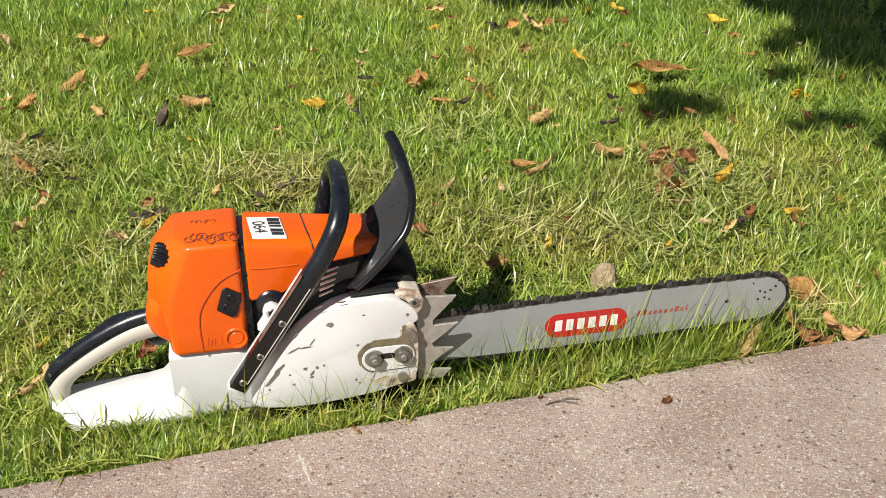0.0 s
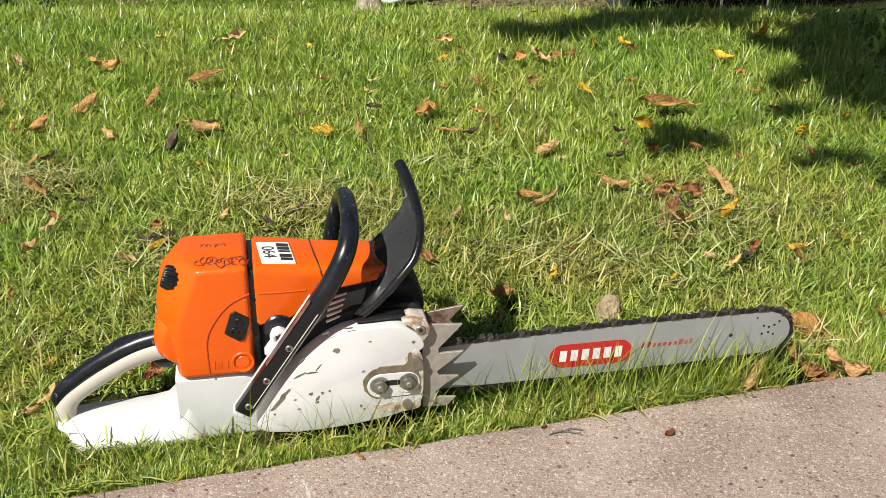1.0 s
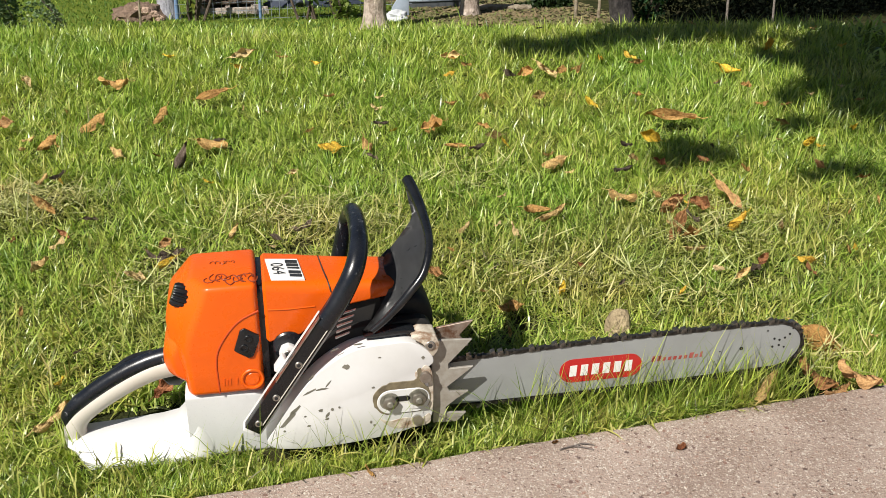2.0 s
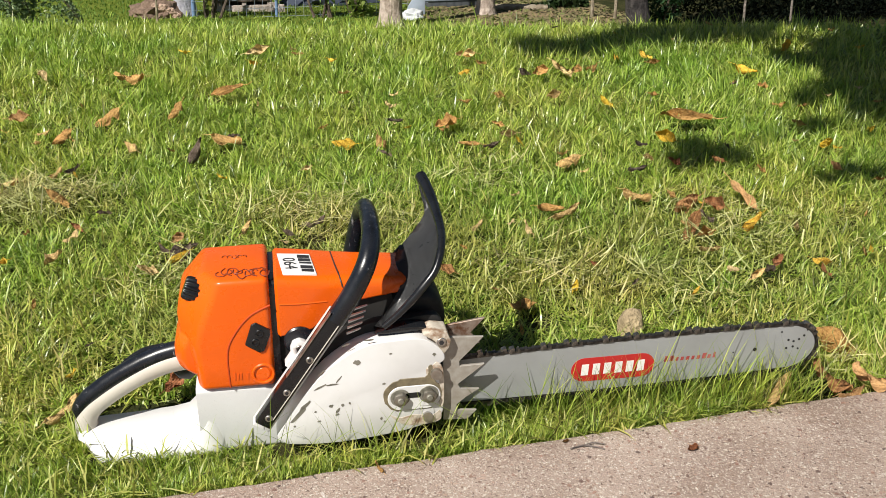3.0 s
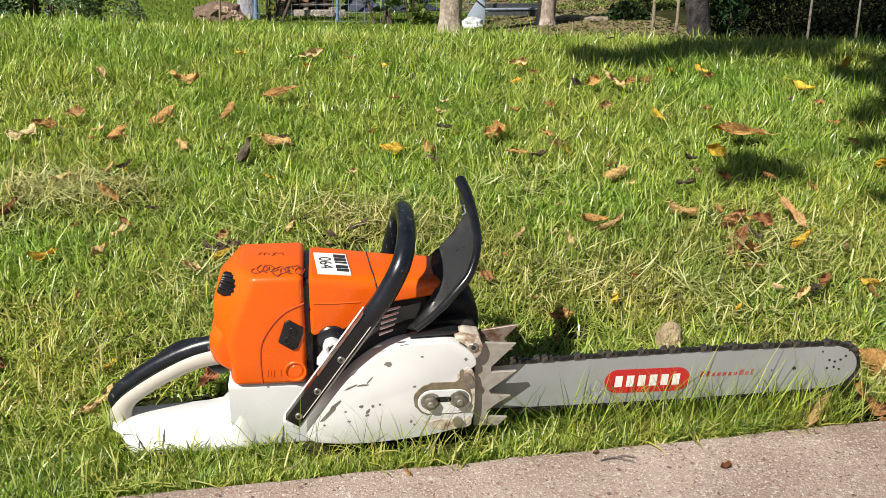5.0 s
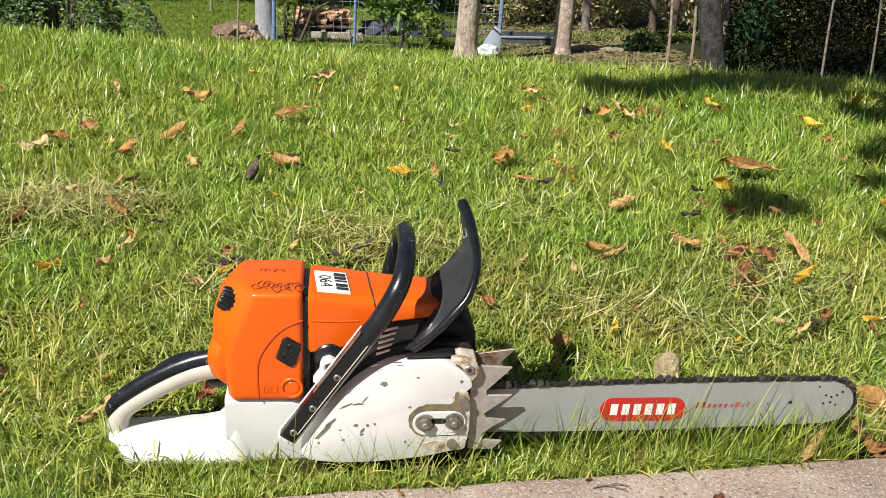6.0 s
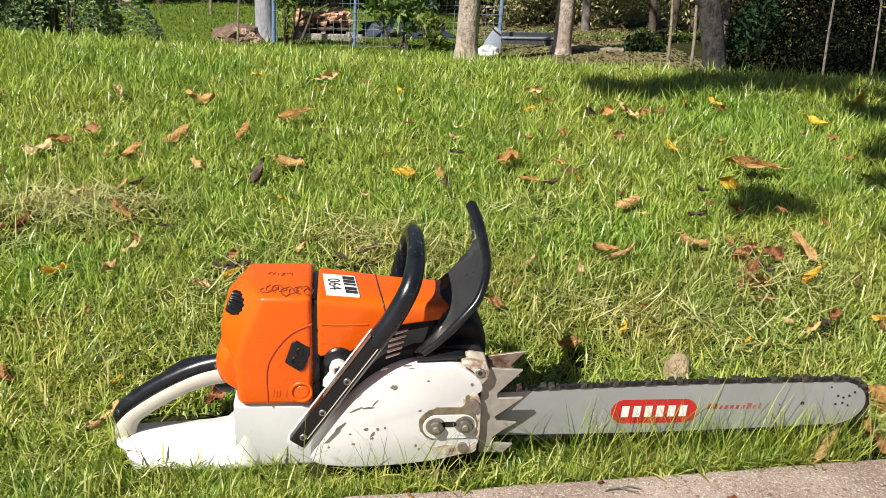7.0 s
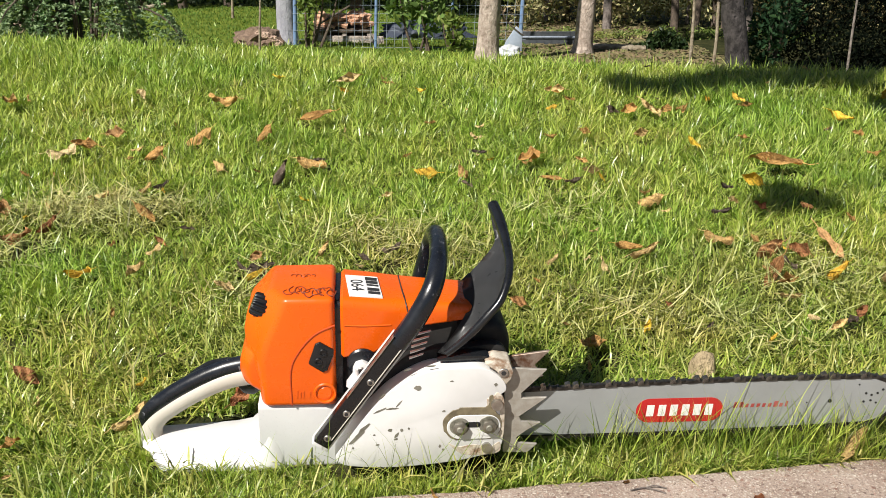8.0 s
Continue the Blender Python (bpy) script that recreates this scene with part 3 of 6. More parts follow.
# ---- the chainsaw ----
def scuffed(name):
    """Glossy black with fine pale scuffs along the tube."""
    m, t, sh = node_mat(name, 0.25, 0, 0.5)
    col = mix(t, ramp(t, noise_out(t, 25, 5), ((0.35, (0, 0, 0)), (0.7, (1, 1, 1)))), (0.006, 0.007, 0.010), (0.011, 0.013, 0.018))
    mask = ramp(t, noise_out(t, 120, 6, 0.75, stretch=(1, 1, 0.3)), ((0.60, (0, 0, 0)), (0.67, (1, 1, 1))))
    place = ramp(t, noise_out(t, 18, 3), ((0.44, (0, 0, 0)), (0.56, (1, 1, 1))))
    mask = mix(t, 1.0, mask, place, "MULTIPLY")
    t.links.new(mix(t, mask, col, (0.24, 0.24, 0.25)), sh.inputs["Base Color"])
    t.links.new(ramp(t, noise_out(t, 60, 5), ((0.3, (0.18,) * 3), (0.7, (0.36,) * 3))), sh.inputs["Roughness"])
    bump(t, sh, noise_out(t, 500, 3), 0.12, 0.0006)
    return m


ORANGE = painted("orange moulded plastic", (0.74, 0.110, 0.003), (0.66, 0.090, 0.003), 0.30, 0.08)
BLACK = painted("black plastic", (0.006, 0.0065, 0.008), (0.011, 0.012, 0.014), 0.27, 0.10)
RUBBER = scuffed("black rubber grip")
GUARD = painted("matt black guard plastic", (0.050, 0.052, 0.055), (0.068, 0.069, 0.071), 0.36, 0.12)
DARK = painted("dark engine casting", (0.007, 0.007, 0.0075), (0.014, 0.012, 0.010), 0.72, 0.15)


def worn_white():
    m, t, sh = node_mat("white enamel", 0.4, 0, 0.5)
    col = mix(t, ramp(t, noise_out(t, 14, 6), ((0.4, (0, 0, 0)), (0.8, (1, 1, 1)))), (0.635, 0.635, 0.63), (0.56, 0.555, 0.535))
    grime = ramp(t, noise_out(t, 70, 6, 0.7), ((0.66, (0, 0, 0)), (0.78, (0.6, 0.6, 0.6))))
    col = mix(t, grime, col, (0.46, 0.43, 0.36))
    t.links.new(col, sh.inputs["Base Color"])
    t.links.new(ramp(t, noise_out(t, 40, 4), ((0.3, (0.32,) * 3), (0.7, (0.5,) * 3))), sh.inputs["Roughness"])
    bump(t, sh, noise_out(t, 500, 2), 0.06, 0.0006)
    return m


def metal_mat(name, light, dark, rough, metal=1.0, rust=None):
    m, t, sh = node_mat(name, rough, metal)
    col = mix(t, ramp(t, noise_out(t, 90, 5), ((0.35, (0, 0, 0)), (0.7, (1, 1, 1)))), light, dark)
    if rust:
        col = mix(t, ramp(t, noise_out(t, 45, 6, 0.7), ((0.52, (0, 0, 0)), (0.66, (1, 1, 1)))), col, rust)
    t.links.new(col, sh.inputs["Base Color"])
    t.links.new(ramp(t, noise_out(t, 160, 4), ((0.3, (rough - 0.1,) * 3), (0.7, (rough + 0.12,) * 3))), sh.inputs["Roughness"])
    bump(t, sh, noise_out(t, 700, 2), 0.12, 0.0005)
    return m


def bar_material():
    """Satin light grey bar, with fine scratches along it."""
    m, t, sh = node_mat("satin grey bar", 0.5, 0.25)
    col = mix(t, ramp(t, noise_out(t, 12, 5), ((0.35, (0, 0, 0)), (0.7, (1, 1, 1)))), (0.335, 0.350, 0.355), (0.29, 0.30, 0.298))
    scr = ramp(t, noise_out(t, 30, 5, 0.7, stretch=(1, 30, 30)), ((0.62, (0, 0, 0)), (0.70, (1, 1, 1))))
    col = mix(t, mix(t, 0.35, (0, 0, 0), scr), col, (0.24, 0.23, 0.225))
    t.links.new(col, sh.inputs["Base Color"])
    bump(t, sh, noise_out(t, 40, 4, stretch=(1, 20, 20)), 0.08, 0.0004)
    return m


WHITE = worn_white()
TANK = painted("greyish white plastic", (0.63, 0.635, 0.635), (0.57, 0.57, 0.565), 0.45, 0.08)
CREAM = painted("cream plastic", (0.52, 0.49, 0.43), (0.44, 0.40, 0.34), 0.5, 0.1)
GRIME = metal_mat("dirty bare casting", (0.62, 0.56, 0.47), (0.34, 0.28, 0.21), 0.6, 0.15, (0.25, 0.15, 0.09))
SOOT = metal_mat("oily brown dirt", (0.20, 0.165, 0.10), (0.085, 0.07, 0.045), 0.6, 0.1)
ALLOY = metal_mat("bright cast alloy", (0.88, 0.87, 0.85), (0.70, 0.68, 0.66), 0.45, 0.2)
STEEL = metal_mat("bare steel", (0.55, 0.53, 0.50), (0.33, 0.31, 0.28), 0.42)
WORN = metal_mat("worn bare casting", (0.27, 0.26, 0.22), (0.13, 0.125, 0.095), 0.55, 0.4)
PLATE = metal_mat("scuffed spike steel", (0.38, 0.36, 0.32), (0.28, 0.25, 0.21), 0.5, 0.3)
RUSTY = metal_mat("brown stained steel", (0.36, 0.30, 0.25), (0.22, 0.14, 0.10), 0.5, 0.6, (0.16, 0.075, 0.04))
CUTTER = metal_mat("worn oily cutter steel", (0.24, 0.23, 0.21), (0.020, 0.018, 0.016), 0.30, 0.85)
CHAIN = metal_mat("oily dark chain", (0.085, 0.08, 0.075), (0.010, 0.009, 0.008), 0.36, 0.7)
NUT = metal_mat("dull nut steel", (0.30, 0.28, 0.24), (0.16, 0.15, 0.12), 0.45, 0.8)
BAR = bar_material()
RED = painted("red print", (0.46, 0.016, 0.016), (0.40, 0.022, 0.02), 0.45, 0.08)
DULL_RED = painted("worn dark red print", (0.30, 0.045, 0.04), (0.36, 0.12, 0.11), 0.5, 0.08)
PRINT = painted("white print", (0.76, 0.75, 0.73), (0.68, 0.66, 0.64), 0.5, 0.08)
INK = painted("black print", (0.02, 0.02, 0.022), (0.03, 0.03, 0.03), 0.5, 0.08)
INKO = painted("faded brown marker", (0.16, 0.03, 0.012), (0.28, 0.05, 0.012), 0.55, 0.08)


def smooth_outline(points, n):
    """A closed outline rounded through a few corner points."""
    p = list(points)
    q = spline([p[-1]] + p + [p[0], p[1]], 40 * (len(p) + 3))
    k = 40 * (len(p) + 3) // (len(p) + 2)
    ring = q[k: k + k * len(p)]
    idx = np.linspace(0, len(ring) - 1, n, endpoint=False).astype(int)
    return [tuple(ring[i]) for i in idx]


def disc(c, r, a, b, sides=20, bevel=0.0008):
    """A round plate across y."""
    return slab([(c[0] + r * math.cos(2 * math.pi * k / sides), c[1] + r * math.sin(2 * math.pi * k / sides)) for k in range(sides)], a, b, "y", bevel, 1)


def ring_bm(c, r, thick, y, segs=28):
    return tube([(c[0] + r * math.cos(a), y, c[1] + r * math.sin(a)) for a in np.linspace(0, 2 * math.pi, 15)], thick, segs, 6)


def pill(cx, cz, half, r, n=10):
    out = []
    for s, a0 in ((1, -90), (-1, 90)):
        for k in range(n + 1):
            a = radians(a0 + 180 * k / n)
            out.append((cx + s * half + r * math.cos(a), cz + r * math.sin(a)))
    return out


def hex_nut(c, y, parent, r=0.0095):
    pts = [(c[0] + r * math.cos(radians(60 * k + 12)), c[1] + r * math.sin(radians(60 * k + 12))) for k in range(6)]
    nut = part("nut", slab(pts, y - 0.008, y, "y", 0.0012, 2), NUT, parent, "worn steel hex nut")
    part("washer", disc(c, 0.0125, y - 0.0012, y + 0.001, 24), WORN, nut)
    part("stud", disc(c, 0.0042, y - 0.0105, y - 0.006, 14), WORN, nut)
    return nut


def screw(c, y, parent, r=0.0042):
    s = part("screw", disc(c, r, y - 0.0018, y + 0.001, 16), STEEL, parent, "small steel screw")
    part("socket", disc(c, r * 0.5, y - 0.0024, y - 0.0014, 6, 0), INK, s)


def make_chainsaw():
    saw = thing("chainsaw", "orange and white chainsaw with black handles lying upright on grass", "chainsaw")

    # Rear: white foot, tank block and the loop handle.
    # The foot slopes down from the hand loop to its near edge.
    rings = []
    for x, near, ridge, top in ((-0.269, 0.038, 0.048, 0.002), (-0.265, 0.030, 0.042, 0.005), (-0.253, 0.014, 0.036, 0.006), (-0.236, 0.004, 0.034, 0.007), (-0.190, 0.000, 0.033, 0.009), (-0.150, -0.001, 0.033, 0.012),
                                (-0.130, -0.001, 0.032, 0.016), (-0.120, -0.001, 0.027, 0.026), (-0.112, -0.001, 0.019, 0.046), (-0.104, 0.000, 0.013, 0.058), (-0.095, 0.002, 0.012, 0.058), (-0.086, 0.006, 0.013, 0.050), (-0.080, 0.010, 0.014, 0.045)):
        low = -0.016
        tuck = 0.40 * max(0.0, -0.236 - x)
        rings.append([(x + tuck, near, low), (x + tuck, near - 0.001, low + 0.005), (x + 0.7 * tuck, near, low + 0.010), (x, near + 0.4 * (ridge - near), low + 0.010 + 0.47 * (top - low - 0.010)), (x, ridge - 0.005, top - 0.004),
                      (x, ridge, top - 0.0005), (x, ridge + 0.005, top), (x, 0.076, top - 0.001), (x, 0.083, top - 0.006), (x, 0.085, low)])
    part("rear_foot", loft(rings), WHITE, saw, "white moulded rear handle foot", angle=50)
    rings = [round_box(0.007, 0.112, -0.018, 0.075, 0.006, 0.006, x, lean=-0.03) for x in (-0.114, -0.108, -0.07, -0.046)]
    rings += [round_box(0.007, 0.112, -0.018, 0.073, 0.006, 0.006, -0.020, lean=-0.03), round_box(0.007, 0.11, -0.016, 0.069, 0.006, 0.006, -0.008, lean=-0.03),
              round_box(0.012, 0.108, -0.010, 0.062, 0.006, 0.006, 0.000, lean=-0.03)]
    part("fuel_tank", loft(rings), TANK, saw, "white fuel tank housing")
    loop = [(-0.258, 0.058, -0.002), (-0.256, 0.058, 0.019), (-0.240, 0.058, 0.038), (-0.199, 0.058, 0.0650), (-0.154, 0.058, 0.086), (-0.105, 0.058, 0.095)]
    part("rear_handle", tube(loop, [0.0145, 0.0140, 0.0130, 0.0130, 0.0140, 0.016], 30, 18), CREAM, saw, "cream underside of the rear loop handle")
    top = [(-0.266, 0.058, 0.020), (-0.261, 0.058, 0.034), (-0.244, 0.058, 0.0515), (-0.203, 0.058, 0.0785), (-0.156, 0.058, 0.0995), (-0.110, 0.058, 0.108)]
    grip = part("rear_grip", tube(top, [0.008, 0.0104, 0.0112, 0.0113, 0.0114, 0.0120], 30, 18), RUBBER, saw, "black rear handle grip")
    part("throttle_lock", tube([(-0.214, 0.066, 0.076), (-0.200, 0.068, 0.086), (-0.178, 0.068, 0.099), (-0.152, 0.066, 0.108)], [0.002, 0.005, 0.006, 0.003], 12, 8), BLACK, grip)
    part("trigger", slab([(-0.150, 0.083), (-0.108, 0.088), (-0.110, 0.072), (-0.124, 0.062), (-0.137, 0.064)], 0.052, 0.066, "y", 0.003), BLACK, saw, "black throttle trigger")

    # Filter cover, faceted at the back.
    bm = loft([[(-0.017, -0.001, z), (xc, -0.001, z), (xr, yr, z), (xr, 0.106, z), (-0.017, 0.106, z)] for z, xc, xr, yr in (
        (0.0755, -0.105, -0.110, 0.012), (0.112, -0.106, -0.113, 0.014), (0.126, -0.1065, -0.119, 0.022), (0.142, -0.107, -0.1285, 0.036), (0.165, -0.099, -0.1290, 0.036), (0.188, -0.0895, -0.1245, 0.036), (0.2215, -0.0760, -0.0950, 0.030))])
    bmesh.ops.recalc_face_normals(bm, faces=bm.faces[:])
    bmesh.ops.bevel(bm, geom=[e for e in bm.edges if e.calc_face_angle(0) > radians(17)], offset=0.0070, segments=5, affect="EDGES", profile=0.5, clamp_overlap=True)
    cover = part("filter_cover", bm, ORANGE, saw, "orange plastic air filter cover", angle=40)
    bm = loft([[(-0.095, 0.016, z), (xl + 0.012, 0.016, z), (xl, 0.030, z), (xl, 0.088, z), (-0.095, 0.088, z)] for z, xl in ((0.086, -0.118), (0.096, -0.132), (0.112, -0.1365), (0.128, -0.1355), (0.143, -0.128))])
    bmesh.ops.recalc_face_normals(bm, faces=bm.faces[:])
    bmesh.ops.bevel(bm, geom=[e for e in bm.edges if e.calc_face_angle(0) > radians(17)], offset=0.004, segments=3, affect="EDGES", profile=0.5, clamp_overlap=True)
    part("intake_lobe", bm, ORANGE, cover)
    # Thin raised rib in darker orange; the colour paints the shade of a groove.
    seam = [(-0.0715, -0.0008, 0.0785), (-0.0715, -0.001, 0.125), (-0.062, -0.001, 0.150), (-0.042, -0.001, 0.174), (-0.017, -0.001, 0.187)]
    part("seam", tube(seam, 0.0011, 30, 6), painted("orange with groove shade painted in", (0.45, 0.05, 0.005), (0.4, 0.05, 0.005), 0.6), cover)
    part("round_boss", ring_bm((-0.031, 0.0945), 0.0125, 0.0019, -0.0014), ORANGE, cover)
    part("round_boss_face", disc((-0.031, 0.0945), 0.0085, -0.0016, 0.0006, 24), ORANGE, cover)
    sq = [(-0.0500, 0.1365), (-0.0410, 0.1630), (-0.0355, 0.1655), (-0.0190, 0.1545), (-0.0195, 0.1470), (-0.0275, 0.1265), (-0.0330, 0.1245)]
    vent = part("switch_plate", slab(sq, -0.0035, 0.001, "y", 0.0012), BLACK, cover, "black square plate with two holes")
    for du, dv in ((-0.003, -0.006), (0.003, 0.006)):
        part("hole_rim", ring_bm((-0.0350 + du, 0.1455 + dv), 0.0040, 0.0011, -0.0041, 16), BLACK, vent)
    for k, (u, h) in enumerate(((-0.0655, 0.010), (-0.0615, 0.008), (-0.0580, 0.009), (-0.0500, 0.009))):
        part("moulded_mark", slab([(u - 0.0008, 0.089), (u + 0.0008, 0.089), (u + 0.0014, 0.089 + h), (u - 0.0002, 0.089 + h)], -0.0018, 0.0005, "y", 0), ORANGE, cover)
    # Cap with finger lobes on the rear slope.
    bm = bmesh.new()
    rings = []
    for h, s in ((-0.006, 0.92), (0.000, 1.0), (0.0115, 0.96), (0.0145, 0.84), (0.015, 0.3)):
        ring = []
        for k in range(130):
            a = 2 * math.pi * k / 130
            r = 0.0140 * s * (1 + (0.075 if s > 0.8 else 0) * math.copysign(abs(math.cos(13 * a)) ** 0.6, math.cos(13 * a)))
            ring.append((r * math.cos(a), r * math.sin(a), h))
        rings.append(ring)
    bm.free()
    cap = part("filter_knob", loft(rings), BLACK, cover, "black ribbed filter cover knob", angle=50)
    cap.matrix_local = Matrix.Translation((-0.1030, 0.030, 0.1985)) @ Vector((-0.92, 0.02, 0.39)).to_track_quat("Z", "Y").to_matrix().to_4x4()
    # A faded scribble on top, as loose pen strokes.
    top_z = 0.2219
    srand = random.Random(4)
    for k in range(9):
        cx, cy, r = -0.0715 + 0.0064 * k, 0.021 - 0.0008 * k + srand.uniform(-0.003, 0.006), srand.uniform(0.005, 0.009)
        a0, sweep = srand.uniform(0, 6), srand.uniform(3.5, 6)
        pts = [(cx + r * math.cos(a0 + sweep * j / 6) * srand.uniform(0.7, 1.2), cy + 1.7 * r * math.sin(a0 + sweep * j / 6) * srand.uniform(0.7, 1.2), top_z) for j in range(7)]
        part("pen_stroke", tube(pts, 0.00085, 22, 4), INKO, cover)
    for k in range(5):
        cx, r = -0.068 + 0.0060 * k, 0.0034 - 0.0003 * k
        a0 = srand.uniform(0, 6)
        pts = [(cx + r * math.cos(a0 + 0.9 * j), 0.066 + 1.5 * r * math.sin(a0 + 0.9 * j), top_z) for j in range(5)]
        part("pen_stroke", tube(pts, 0.0006, 12, 4), INKO, cover)

    # Engine shroud with its label.
    specs = ((-0.0105, 0.006, 0.098, 0.142, 0.216, 0.010), (-0.007, 0.003, 0.101, 0.140, 0.2185, 0.011), (0.03, 0.004, 0.101, 0.146, 0.2145, 0.013), (0.05, 0.006, 0.100, 0.160, 0.212, 0.014),
             (0.09, 0.010, 0.098, 0.178, 0.2075, 0.013), (0.125, 0.012, 0.096, 0.182, 0.2040, 0.010), (0.144, 0.014, 0.095, 0.184, 0.2015, 0.007), (0.149, 0.018, 0.092, 0.186, 0.1990, 0.005))
    shroud = part("engine_shroud", loft([round_box(y0, y1, z0, z1, r, 0.003, x, steps=6) for x, y0, y1, z0, z1, r in specs]), ORANGE, saw, "orange engine shroud", angle=32)
    part("seam", tube([(0.0605, 0.088, 0.2105), (0.0640, 0.045, 0.2106), (0.0665, 0.0225, 0.2103), (0.0682, 0.0116, 0.2064), (0.0700, 0.0078, 0.199)], 0.0009, 30, 6), INK, shroud)
    part("crease", tube([(-0.006, 0.003, 0.1845), (0.02, 0.0036, 0.183), (0.05, 0.006, 0.1825)], 0.0010, 12, 6), ORANGE, shroud)
    label = part("label", slab([(0.0005, 0.014), (0.0405, 0.016), (0.0345, 0.074), (-0.0055, 0.074)], 0.2155, 0.2185, "z", 0.0005, 1), PRINT, shroud, "white model label with black print")
    label.matrix_local = Matrix.Translation((0, 0, 0.0002))
    for vec in label.data.vertices:
        vec.co.z += -0.092 * (vec.co.x - 0.0)
    # A plain dark bar block stands for the maker's mark; the number is lettered.
    for k, w in enumerate((0.0086, 0.0080, 0.0046, 0.0084, 0.0070)):
        y0 = 0.0700 - 0.0100 * k
        b = part("print_block", slab([(0.0190 - 0.1 * (y0 - 0.07), y0 - w), (0.0335 - 0.1 * (y0 - 0.07), y0 - w - 0.001), (0.0335 - 0.1 * (y0 - 0.07), y0 - 0.001), (0.0190 - 0.1 * (y0 - 0.07), y0)], 0.2184, 0.2189, "z", 0), INK, label)
        for vec in b.data.vertices:
            vec.co.z += -0.092 * vec.co.x
    font = bpy.data.curves.new("number", "FONT")
    font.body, font.size, font.extrude = "064", 0.0215, 0.0002
    text = new("number_tmp", font)
    dg = bpy.context.evaluated_depsgraph_get()
    tm = bpy.data.meshes.new_from_object(text.evaluated_get(dg))
    bpy.data.objects.remove(text)
    tm.transform(Matrix.Translation((0.0010, 0.0600, 0.21875 - 0.092 * 0.0015)) @ Matrix.Rotation(math.atan(0.092), 4, "Y") @ Matrix.Rotation(radians(-84), 4, "Z"))
    link("number", tm, INK, label)

    # Engine behind and below: block, cylinder fins, muffler.
    part("crankcase", loft([round_box(0.004, 0.118, -0.010, 0.10, 0.01, 0.01, x) for x in (0.0, 0.02, 0.12, 0.185)]), DARK, saw, "dark engine crankcase")
    part("cylinder", loft([round_box(0.012, 0.10, 0.09, 0.150, 0.01, 0.002, -0.018), round_box(0.012, 0.10, 0.09, 0.158, 0.01, 0.002, 0.03), round_box(0.018, 0.098, 0.09, 0.180, 0.01, 0.002, 0.07),
                           round_box(0.018, 0.098, 0.09, 0.188, 0.01, 0.002, 0.13)]), DARK, saw, "dark engine cylinder housing")
    # Black filler added for the darkness of the open gap between cover and shroud.
    part("dark_gap_fill", loft([round_box(0.006, 0.10, 0.08, 0.214, 0.01, 0.004, x) for x in (-0.0185, -0.009)]), BLACK, saw)
    for k in range(5):
        x0, x1, z = 0.0705 + 0.0012 * k, 0.0868 + 0.0022 * k, 0.1510 + 0.0076 * k
        bm = slab([(x0, z - 0.0013), (x1, z + 0.0050), (x1 + 0.0012, z + 0.0066), (x0, z + 0.0013)], -0.0215, -0.0180, "y", 0.0005, 1)
        part("cooling_fin", bm, ALLOY, saw, "bright metal cooling fin")
    part("muffler", loft([round_box(0.02, 0.10, 0.085, 0.176, 0.008, 0.004, 0.125), round_box(0.02, 0.10, 0.085, 0.176, 0.010, 0.004, 0.176), round_box(0.024, 0.096, 0.09, 0.166, 0.012, 0.006, 0.190),
                          round_box(0.03, 0.09, 0.095, 0.150, 0.010, 0.006, 0.197)]), DARK, saw, "black muffler box")
    part("starter_housing", loft([round_box(0.100, 0.142, 0.010, 0.150, 0.02, 0.02, x) for x in (-0.02, 0.0, 0.10, 0.12)]), ORANGE, saw, "orange starter housing")

    # White lug with a black rubber mount.
    part("rubber_mount", disc((0.015, 0.134), 0.0190, 0.0, 0.02, 28, 0.002), RUBBER, saw, "black rubber buffer")
    part("mount_lug", slab([(0.004, 0.108), (0.019, 0.104), (0.0255, 0.128), (0.0225, 0.136), (0.0145, 0.140), (0.0065, 0.137), (0.003, 0.129)], -0.008, 0.004, "y", 0.002), WHITE, saw, "white mounting lug")
    screw((0.0140, 0.1285), -0.008, saw, 0.0052)

    # Sprocket cover.
    low = smooth_outline([(-0.019, 0.016), (-0.006, 0.046), (0.024, 0.089), (0.053, 0.118), (0.090, 0.1390), (0.130, 0.1435), (0.160, 0.1425), (0.181, 0.128),
                          (0.187, 0.113), (0.178, 0.101), (0.183, 0.070), (0.183, 0.034), (0.150, 0.018), (0.090, 0.009), (0.030, 0.007)], 90)
    clutch = part("sprocket_cover", slab(low, -0.034, -0.002, "y", 0.005, 3), WHITE, saw, "chipped white sprocket cover", angle=60)
    part("backing_plate", slab(smooth_outline([(-0.012, 0.015), (0.05, 0.127), (0.09, 0.151), (0.14, 0.156), (0.188, 0.150), (0.193, 0.06), (0.188, 0.02), (0.09, 0.006)], 60), -0.004, 0.010, "y", 0.001), DARK, saw)
    ragged = random.Random(3)
    rim = [(u + ragged.uniform(-0.0011, 0.0011), v + ragged.uniform(-0.0012, 0.0012) + 0.0022 * max(0.0, v - 0.074) / 0.014) for u, v in pill(0.1470, 0.0655, 0.0150, 0.0215, 16)]
    part("recess_rim", slab(rim, -0.0348, -0.030, "y", 0.0006, 1), SOOT, clutch, "oily worn paint round the nuts")
    tail = [(0.158, 0.086), (0.166, 0.0935), (0.1665, 0.104), (0.171, 0.1065), (0.1725, 0.098), (0.171, 0.090), (0.174, 0.083), (0.168, 0.081)]
    part("oil_stain", slab(smooth_outline(tail, 26), -0.03475, -0.030, "y", 0.0004, 1), SOOT, clutch, "dark oily stain below the adjuster")
